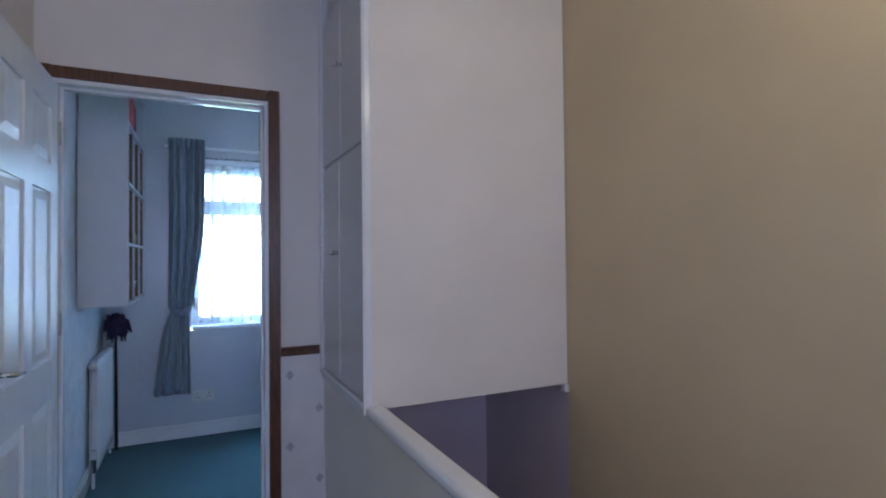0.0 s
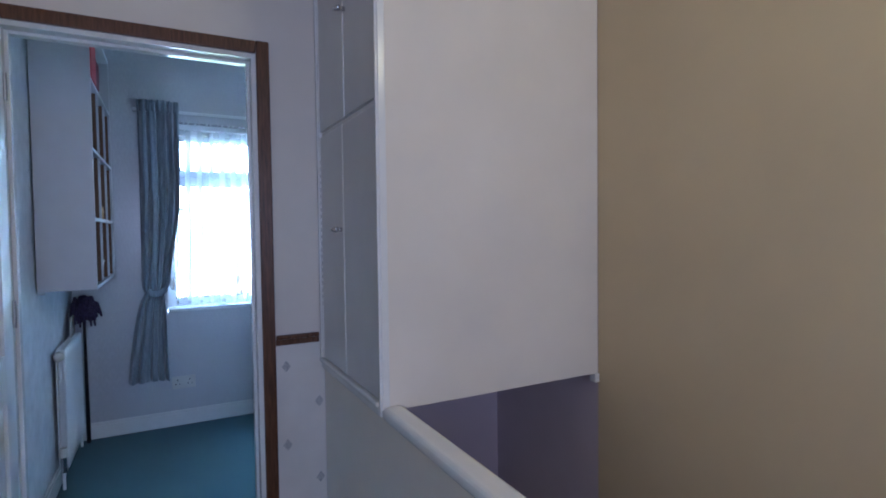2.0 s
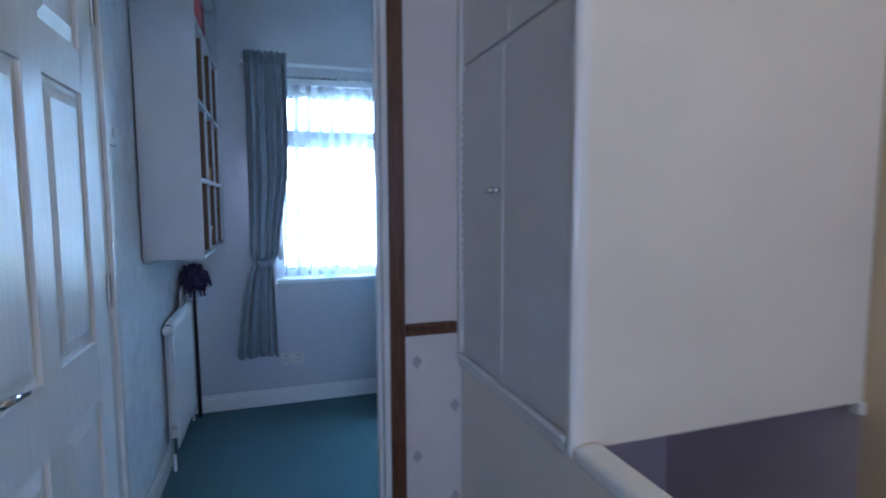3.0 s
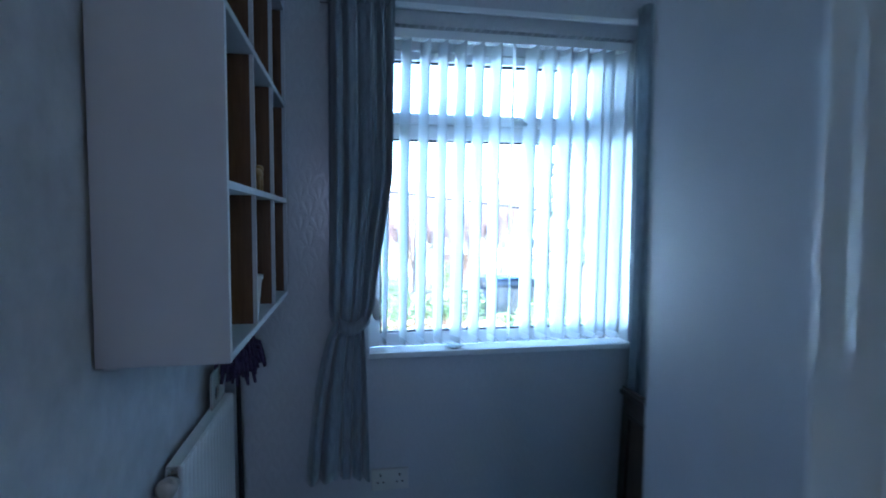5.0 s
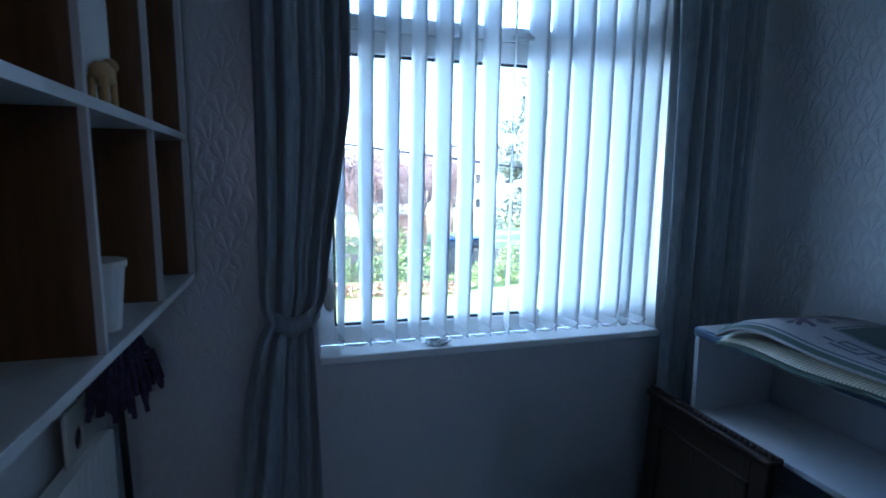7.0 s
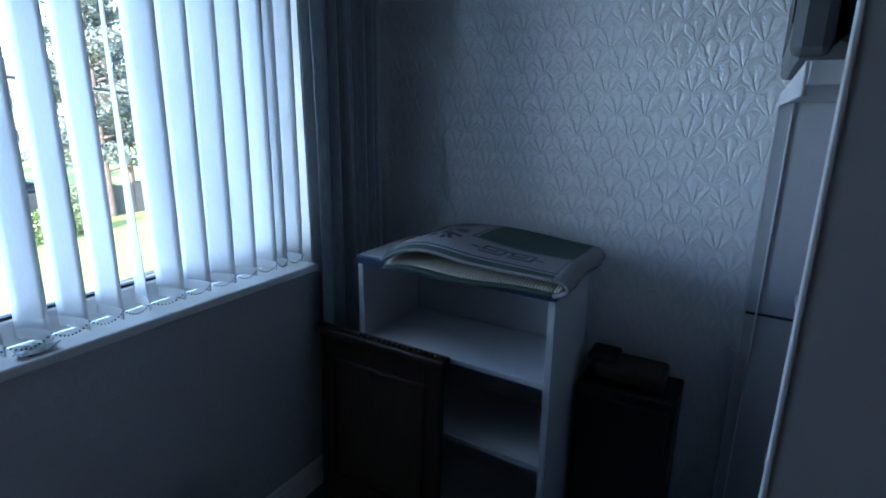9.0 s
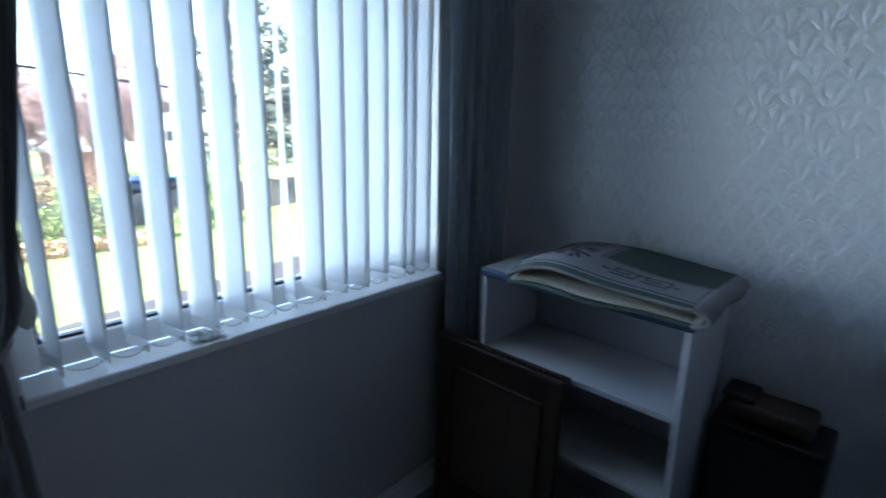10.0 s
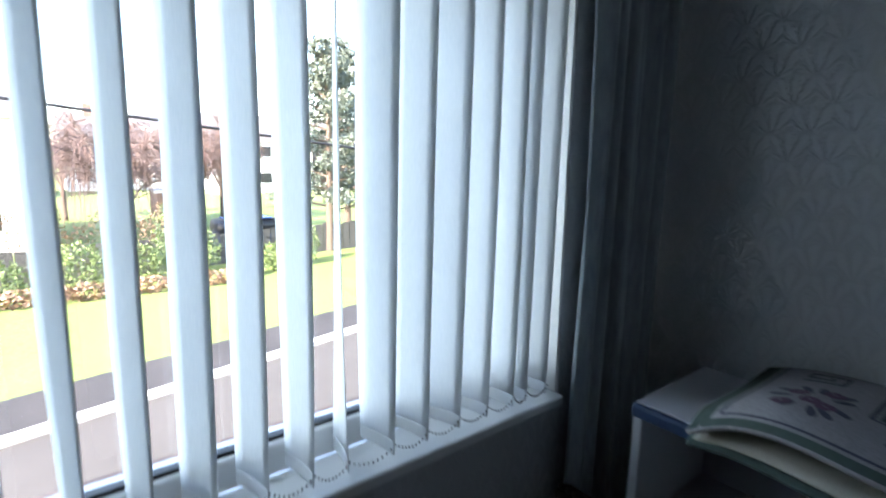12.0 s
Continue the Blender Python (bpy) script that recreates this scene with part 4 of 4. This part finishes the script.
# ---- open shelving beside the door, television on top ----
def open_unit():
    s = thing("open_shelf_unit", (1.2, 6.42, 0), "tall grey-white open shelving unit beside the door", "shelf unit")
    x0, x1, y0, y1, yn, zt, t = 0.72, 1.728, 6.235, 6.645, 6.621, 1.318, 0.018
    part("side_panel", box(x0, y0, 0, x0 + t, yn, 2.26, 0.001), "melamine_grey", s, "tall grey end panel")
    part("side_panel", box(x1 - t, y0, 0, x1, y1, zt - t, 0.001), "melamine_grey", s)
    part("joint_rail", box(x1 - t - 0.004, y1 - 0.13, 0.778, x1 - t + 0.001, y1 - 0.002, 0.784), "black", s, "dark joint line")
    part("front_bead", box(x1 - t - 0.006, y1 - 0.028, 0.02, x1 - t + 0.001, y1 - 0.024, zt - t - 0.001), "gloss_white", s, "thin white bead")
    part("top_board", box(x0, y0, 2.26, x1, yn, 2.278, 0.001), "melamine_grey", s)
    part("television_shelf", box(x0 + t, y0 + 0.007, zt - t, x1, y1, zt, 0.001), "melamine", s)
    for z in (0.06, 0.40, 0.83):
        part("shelf", box(x0 + t, y0 + 0.012, z, x1 - t, y1 - 0.10, z + 0.016), "melamine_grey", s)
    part("back_board", box(x0 + t, y0, 0.02, x1 - t, y0 + 0.006, 2.259), "melamine_grey", s)
    for x, yy, zz in ((x0, yn, 2.259), (x1 - t, y1, zt - 0.027)):
        part("edging", box(x - 0.001, yy - 0.001, 0, x + t + 0.001, yy + 0.003, zz, 0.001), "melamine", s, "white front edging")
    part("edging", box(x0 + t + 0.001, y1 - 0.001, zt - 0.026, x1, y1 + 0.003, zt, 0.001), "melamine", s, "white front edging")
    part("mid_upright", box(1.21, y0 + 0.012, 0.06, 1.226, y1 - 0.10, 0.83), "melamine_grey", s)


open_unit()


def television():
    s = thing("television", (1.3, 6.45, 1.318), "old silver and black television set standing on the unit", "television")
    y0, y1 = 6.36, 6.66
    part("screen_bezel", box(1.05, y1 - 0.05, 1.345, 1.66, y1 - 0.005, 1.80, 0.012), "silver", s, "silver screen surround")
    part("screen", box(1.09, y1 - 0.006, 1.39, 1.62, y1 - 0.003, 1.76), "black", s, "dark blank screen")
    bm = box(1.10, y0, 1.36, 1.60, y1 - 0.05, 1.74, 0.04)
    part("rear_casing", bm, "black", s)
    part("stand", box(1.18, 6.36, 1.3185, 1.52, 6.585, 1.347, 0.008), "silver", s)


television()
cb = thing("cable", (1.70, 6.6, 1.32), "thin black cable hanging from the television", "cable")
cu = bpy.data.curves.new("cable_run", "CURVE")
cu.dimensions, cu.bevel_depth = "3D", 0.003
spl = cu.splines.new("BEZIER")
spl.bezier_points.add(3)
for p, q in zip(spl.bezier_points, ((1.67, 6.60, 1.72), (1.735, 6.64, 1.60), (1.735, 6.65, 1.45), (1.68, 6.60, 1.335))):
    p.co = q
    p.handle_left_type = p.handle_right_type = "AUTO"
cu.materials.append(M["black"])
co = new("cord", cu)
co.parent = cb
co.matrix_parent_inverse = Matrix.Translation(-origin[cb])

# sockets, switch
so = thing("wall_socket", (0.37, 7.84, 0.29), "white double wall socket near the skirting", "socket")
part("plate", box(0.30, 7.829, 0.25, 0.445, 7.8395, 0.335, 0.003), "cream_plastic", so)
for x in (0.335, 0.41):
    for a, b, c, d in ((-0.003, 0.305, 0.003, 0.315), (-0.015, 0.28, -0.007, 0.285), (0.007, 0.28, 0.015, 0.285)):
        part("pin_hole", box(x + a, 7.8275, b, x + c, 7.8295, d), "rubber", so)
sw = thing("light_switch", (XL, 6.5, 1.52), "white light switch on the papered wall", "switch")
part("plate", box(XL, 6.46, 1.48, XL + 0.01, 6.545, 1.565, 0.003), "upvc", sw)
part("rocker", box(XL + 0.01, 6.492, 1.508, XL + 0.015, 6.512, 1.538, 0.002), "upvc", sw)

# ---- outdoors ----
G = -2.72
bm = bmesh.new()
vs = [bm.verts.new((x, y, G)) for x, y in ((-900, 8.6), (900, 8.6), (900, 1800), (-900, 1800))]
bm.faces.new(vs)
structure("ground", bm, "grass", "sunlit lawn and open ground outside the house", "ground")


def band(name, y0, y1, z, material, label, category, x0=-60, x1=60, slope=0.2):
    bm = bmesh.new()
    lo, hi = [], []
    for k in range(41):
        x = x0 + (x1 - x0) * k / 40
        c = slope * x + 0.0016 * x * abs(x)
        lo.append((x, y0 + c, z))
        hi.append((x, y1 + c, z))
    for k in range(40):
        a = [bm.verts.new(p) for p in (lo[k], lo[k + 1], hi[k + 1], hi[k])]
        bm.faces.new(a)
        b = [bm.verts.new((p[0], p[1], G - 0.1)) for p in (lo[k], lo[k + 1], hi[k + 1], hi[k])]
        for i in range(4):
            bm.faces.new((a[i], a[(i + 1) % 4], b[(i + 1) % 4], b[i]))
    return structure(name, bm, material, label, category)


band("road", 9.6, 15.99, G + 0.015, "road", "pale worn tarmac road", "road")
band("kerb", 16.0, 16.22, G + 0.10, "kerb", "pale concrete kerb edging the road", "kerb")
band("pavement", 16.23, 17.6, G + 0.085, "tarmac", "dark tarmac footpath beside the road", "pavement")


def crown(bm, rng, centre, r, count, size):
    for k in range(count):
        d = Vector((rng.gauss(0, 1), rng.gauss(0, 1), rng.gauss(0, 1))).normalized() * rng.uniform(0.35, 1.0) ** 0.5
        c = Vector(centre) + Vector((d.x * r[0], d.y * r[1], d.z * r[2]))
        a = Vector((rng.gauss(0, 1), rng.gauss(0, 1), rng.gauss(0, 1))).normalized()
        b = a.cross(Vector((rng.gauss(0, 1), rng.gauss(0, 1), rng.gauss(0, 1)))).normalized()
        s = size * rng.uniform(0.6, 1.4)
        bm.faces.new([bm.verts.new(q) for q in (c + a * s, c + b * s * 0.5, c - a * s, c - b * s * 0.5)])


def conifer(x, y, h, seed, label):
    rng = random.Random(seed)
    t = thing("tree", (x, y, G), label, "tree", "trees beyond the lawn")
    bm = rod((x, y, G), (x + 0.1, y, G + h * 0.9), 0.17, 0.04, 10)
    cr = bmesh.new()
    for k in range(26):
        z = G + h * (0.22 + 0.75 * k / 26)
        an = k * 2.4 + rng.uniform(-0.3, 0.3)
        L = (1.0 - (k / 26) ** 1.6) * h * 0.22 * rng.uniform(0.6, 1.25) + 0.3
        e = Vector((x + L * math.cos(an), y + L * math.sin(an), z + rng.uniform(0, 0.5)))
        rod((x, y, z - 0.2), e, 0.05, 0.015, 6, bm=bm)
        for q in (0.55, 0.8, 1.0):
            crown(cr, rng, Vector((x, y, z)).lerp(e, q), (0.55, 0.55, 0.36), 150, 0.085)
    part("trunk", bm, "bark", t)
    part("crown", cr, "leaf_dark", t)


conifer(10.2, 27.0, 8.3, 1, "tall open evergreen conifer with bare lower trunk")
conifer(12.4, 29.5, 9.0, 2, "dense evergreen conifer behind the lawn")
conifer(15.5, 30.0, 9.6, 3, "dense evergreen conifer behind the lawn")
conifer(20.0, 33.0, 9.0, 5, "dense evergreen conifer behind the lawn")


def bare_tree(x, y, h, spread, seed, label, weep=0.6):
    rng = random.Random(seed)
    t = thing("tree", (x, y, G), label, "tree", "trees beyond the lawn")
    bm = rod((x, y, G), (x, y, G + h * 0.5), 0.14, 0.09, 9)
    tw = bmesh.new()
    for k in range(15):
        an = k * 2.4 + rng.uniform(-0.3, 0.3)
        a = Vector((x, y, G + h * rng.uniform(0.3, 0.5)))
        out = Vector((math.cos(an), math.sin(an), 0)) * spread * rng.uniform(0.25, 0.5)
        b = a + out + Vector((0, 0, h * rng.uniform(0.28, 0.52)))
        m = a.lerp(b, 0.5) + Vector((0, 0, 0.2))
        rod(a, m, 0.055, 0.035, 6, bm=bm)
        rod(m, b, 0.035, 0.016, 6, bm=bm)
        for i in range(30):
            p = a.lerp(b, rng.uniform(0.45, 1.0))
            d = Vector((math.cos(an) + rng.gauss(0, 0.8), math.sin(an) + rng.gauss(0, 0.8), rng.uniform(0.2, 1.1))).normalized() * spread * rng.uniform(0.12, 0.3)
            q = p + d
            w = q + Vector((d.x * 0.7, d.y * 0.7, -weep * h * rng.uniform(0.04, 0.14) + 0.1))
            e = w + Vector((d.x * 0.25, d.y * 0.25, -weep * h * rng.uniform(0.12, 0.42) + 0.15 * (1 - weep)))
            e.z = max(e.z, G + 0.3)
            rod(p, q, 0.017, 0.013, 4, bm=tw)
            rod(q, w, 0.013, 0.010, 4, bm=tw)
            rod(w, e, 0.010, 0.006, 4, bm=tw)
    part("trunk", bm, "bark", t)
    part("crown", tw, "twig", t, "bare reddish drooping twigs")


bare_tree(2.7, 26.9, 5.3, 2.9, 1, "bare weeping tree with reddish twigs")
bare_tree(6.8, 34, 5.6, 2.6, 2, "bare reddish tree in front of the houses")
bare_tree(9.0, 38, 6.0, 2.8, 3, "bare reddish tree in front of the houses")
bare_tree(4.4, 40, 5.6, 3.0, 6, "bare reddish tree in front of the houses")
bare_tree(11.5, 44, 6.2, 3.2, 7, "bare reddish tree in front of the houses")
bare_tree(2.0, 44, 6.0, 3.2, 8, "bare reddish tree in front of the houses")
bare_tree(-3.5, 27, 6.5, 2.4, 4, "bare branching tree by the white house", 0.2)

for k, (x, y, r, hh, m) in enumerate(((1.4, 25.2, 0.8, 1.4, "leaf_hedge"), (2.9, 25.4, 0.8, 1.2, "leaf_hedge"), (4.5, 25.3, 0.9, 1.6, "leaf_hedge"), (-0.6, 25.2, 0.9, 1.1, "leaf_hedge"),
                                      (7.0, 24.6, 0.6, 1.0, "leaf_hedge"), (8.2, 25.0, 0.6, 1.5, "leaf_hedge"), (5.8, 24.2, 0.4, 0.6, "leaf_hedge"),
                                      (0.4, 29.2, 1.5, 2.3, "leaf_brown"), (2.9, 29.6, 1.4, 1.9, "leaf_brown"), (5.0, 30.6, 1.2, 2.1, "leaf_brown"), (3.9, 25.9, 0.5, 2.3, "leaf_hedge"))):
    rng = random.Random(k + 20)
    bm = bmesh.new()
    crown(bm, rng, (x, y, G + hh * 0.5), (r, r * 0.7, hh * 0.55), 1100, 0.055)
    b = thing("shrub", (x, y, G), "green garden shrub at the edge of the lawn" if m == "leaf_hedge" else "russet winter shrub behind the fence", "shrub", "shrubs along the lawn")
    part("leaves", bm, m, b)
    part("stem", rod((x, y, G), (x, y, G + hh * 0.6), 0.04, 0.02, 7), "bark", b)
rng = random.Random(77)
bm = bmesh.new()
for k in range(12):
    crown(bm, rng, (-3 + k * 0.75, 24.3 - 0.05 * k, G + 0.22), (0.5, 0.35, 0.26), 220, 0.07)
tagged(part("low_planting", bm, "leaf_brown"), "russet low planting along the lawn edge", "flower bed", kind="stuff")

# fence of upright boards
fe = thing("fence", (6, 26.5, G), "dark weathered close-board fence", "fence")
for k in range(44):
    x = -1.0 + k * 0.32
    y = 26.3 + 0.02 * k
    part("board", box(x, y, G, x + 0.30, y + 0.02, G + 1.15 + 0.04 * math.sin(k * 1.7), 0.004), "fence", fe)


def car(x, y):
    c = thing("car", (x, y, G), "blue parked hatchback car beyond the lawn", "car")
    bm = box(x - 2.0, y - 0.8, G + 0.25, x + 2.0, y + 0.8, G + 0.85, 0.18, seg=3)
    part("body", bm, "car_paint", c, smooth=True)
    bm = box(x - 1.3, y - 0.7, G + 0.8, x + 1.2, y + 0.7, G + 1.42, 0.25, seg=3)
    part("cabin", bm, "black", c, "dark glazed cabin", True)
    part("roof", box(x - 0.9, y - 0.62, G + 1.40, x + 0.85, y + 0.62, G + 1.46, 0.03), "car_paint", c)
    for a in (-1.25, 1.25):
        for b in (-0.78, 0.62):
            w = part("wheel", rod((x + a, y + b, G + 0.31), (x + a, y + b + 0.16, G + 0.31), 0.31, sides=20), "rubber", c)
            part("rim", rod((x + a, y + b - 0.005, G + 0.31), (x + a, y + b + 0.165, G + 0.31), 0.19, sides=16), "silver", w)


car(7.3, 28.6)


def house(x, y, w, d, h, wall, label):
    o = thing("house", (x, y, G), label, "house", "houses across the road")
    part("wall", box(x - w / 2, y, G, x + w / 2, y + d, G + h), wall, o)
    bm = bmesh.new()
    e = 0.3
    a = [(x - w / 2 - e, y - e, G + h), (x + w / 2 + e, y - e, G + h), (x + w / 2 + e, y + d + e, G + h), (x - w / 2 - e, y + d + e, G + h), (x - w / 2 - e, y + d / 2, G + h + d * 0.36), (x + w / 2 + e, y + d / 2, G + h + d * 0.36)]
    v = [bm.verts.new(p) for p in a]
    for q in ((0, 1, 5, 4), (2, 3, 4, 5), (1, 2, 5), (3, 0, 4), (3, 2, 1, 0)):
        bm.faces.new([v[i] for i in q])
    r = part("roof", bm, "roof", o)
    part("chimney", box(x - w * 0.3, y + d * 0.42, G + h + 0.6, x - w * 0.3 + 0.7, y + d * 0.58, G + h + d * 0.36 + 0.9), "brick", r)
    n = max(2, int(w / 2.6))
    for st in range(int(h // 2.5)):
        for k in range(n):
            cx = x - w / 2 + w * (k + 0.5) / n
            z = G + 0.9 + st * 2.6
            wi = part("window", box(cx - 0.65, y - 0.04, z, cx + 0.65, y + 0.02, z + 1.15), "upvc", o)
            part("pane", box(cx - 0.58, y - 0.05, z + 0.07, cx + 0.58, y - 0.035, z + 1.08), "black", wi)


house(-2.9, 33, 7.5, 7, 5.2, "render", "white rendered house with grey roof")
# this one's pale walls stand in for the whitish haze of distance
house(9.0, 70, 11, 8, 5.0, "render", "pale rendered house far beyond the lawn")
house(19.5, 60, 10, 8, 5.0, "render", "pale rendered house far beyond the lawn")
house(-6.0, 62, 11, 8, 5.0, "brick", "red-brown brick house far beyond the lawn")
house(34, 62, 12, 8, 5.0, "brick", "red-brown brick house far beyond the lawn")
sh = thing("garden_shed", (6.4, 37, G), "red-brown garden shed beyond the fence", "shed")
part("shed_wall", box(5.4, 36, G, 7.6, 38, G + 2.0), "brick", sh)
part("shed_roof", box(5.3, 35.9, G + 2.0, 7.7, 38.1, G + 2.12), "render", sh)

# overhead wire between two poles
wr = thing("overhead_wire", (-20, 11, G), "black overhead wire strung across the road", "cable")
cu = bpy.data.curves.new("wire_run", "CURVE")
cu.dimensions, cu.bevel_depth = "3D", 0.01
spl = cu.splines.new("POLY")
spl.points.add(24)
for k, p in enumerate(spl.points):
    t = k / 24
    p.co = (-20 + 34 * t, 11.0, 3.85 - 3.7 * t - 0.02 * 4 * t * (1 - t), 1)
cu.materials.append(M["rubber"])
co = new("wire", cu)
co.parent = wr
co.matrix_parent_inverse = Matrix.Translation(-origin[wr])
for x, y, z in ((-20, 11.0, 3.85), (14, 11.0, 0.15)):
    o = thing("utility_pole", (x, y, G), "brown timber pole carrying the wire", "pole", "wire poles")
    part("shaft", rod((x, y, G), (x, y, z + 0.3), 0.12, 0.09), "bark", o)
    part("cap", rod((x, y, z + 0.3), (x, y, z + 0.36), 0.1, 0.02), "silver", o)

# the house itself, outside: wall round the window and roof
bm = box(-6, YW + 0.26, G, WX0 - 0.02, YW + 0.36, 2.9)
box(WX1 + 0.02, YW + 0.26, G, 6, YW + 0.36, 2.9, bm=bm)
box(WX0 - 0.02, YW + 0.26, G, WX1 + 0.02, YW + 0.36, WZ0 - 0.06, bm=bm)
box(WX0 - 0.02, YW + 0.26, WZ1 + 0.02, WX1 + 0.02, YW + 0.36, 2.9, bm=bm)
structure("wall_outer", bm, "brick", "brick outer face of the house", "wall")
structure("roof_slab", box(-6, 1.5, 2.75, 6, YW + 0.25, 2.9), "roof", "flat cover over the upper floor", "roof")
structure("wall_outer_west", box(-6, 1.5, G, -5.9, YW + 0.25, 2.74), "brick", "brick side of the house", "wall")
structure("wall_outer_south", box(-5.9, 1.5, G, 6, 1.6, 2.74), "brick", "brick rear of the house", "wall")
structure("wall_outer_east", box(5.9, 1.6, G, 6, YW + 0.25, 2.74), "brick", "brick side of the house", "wall")
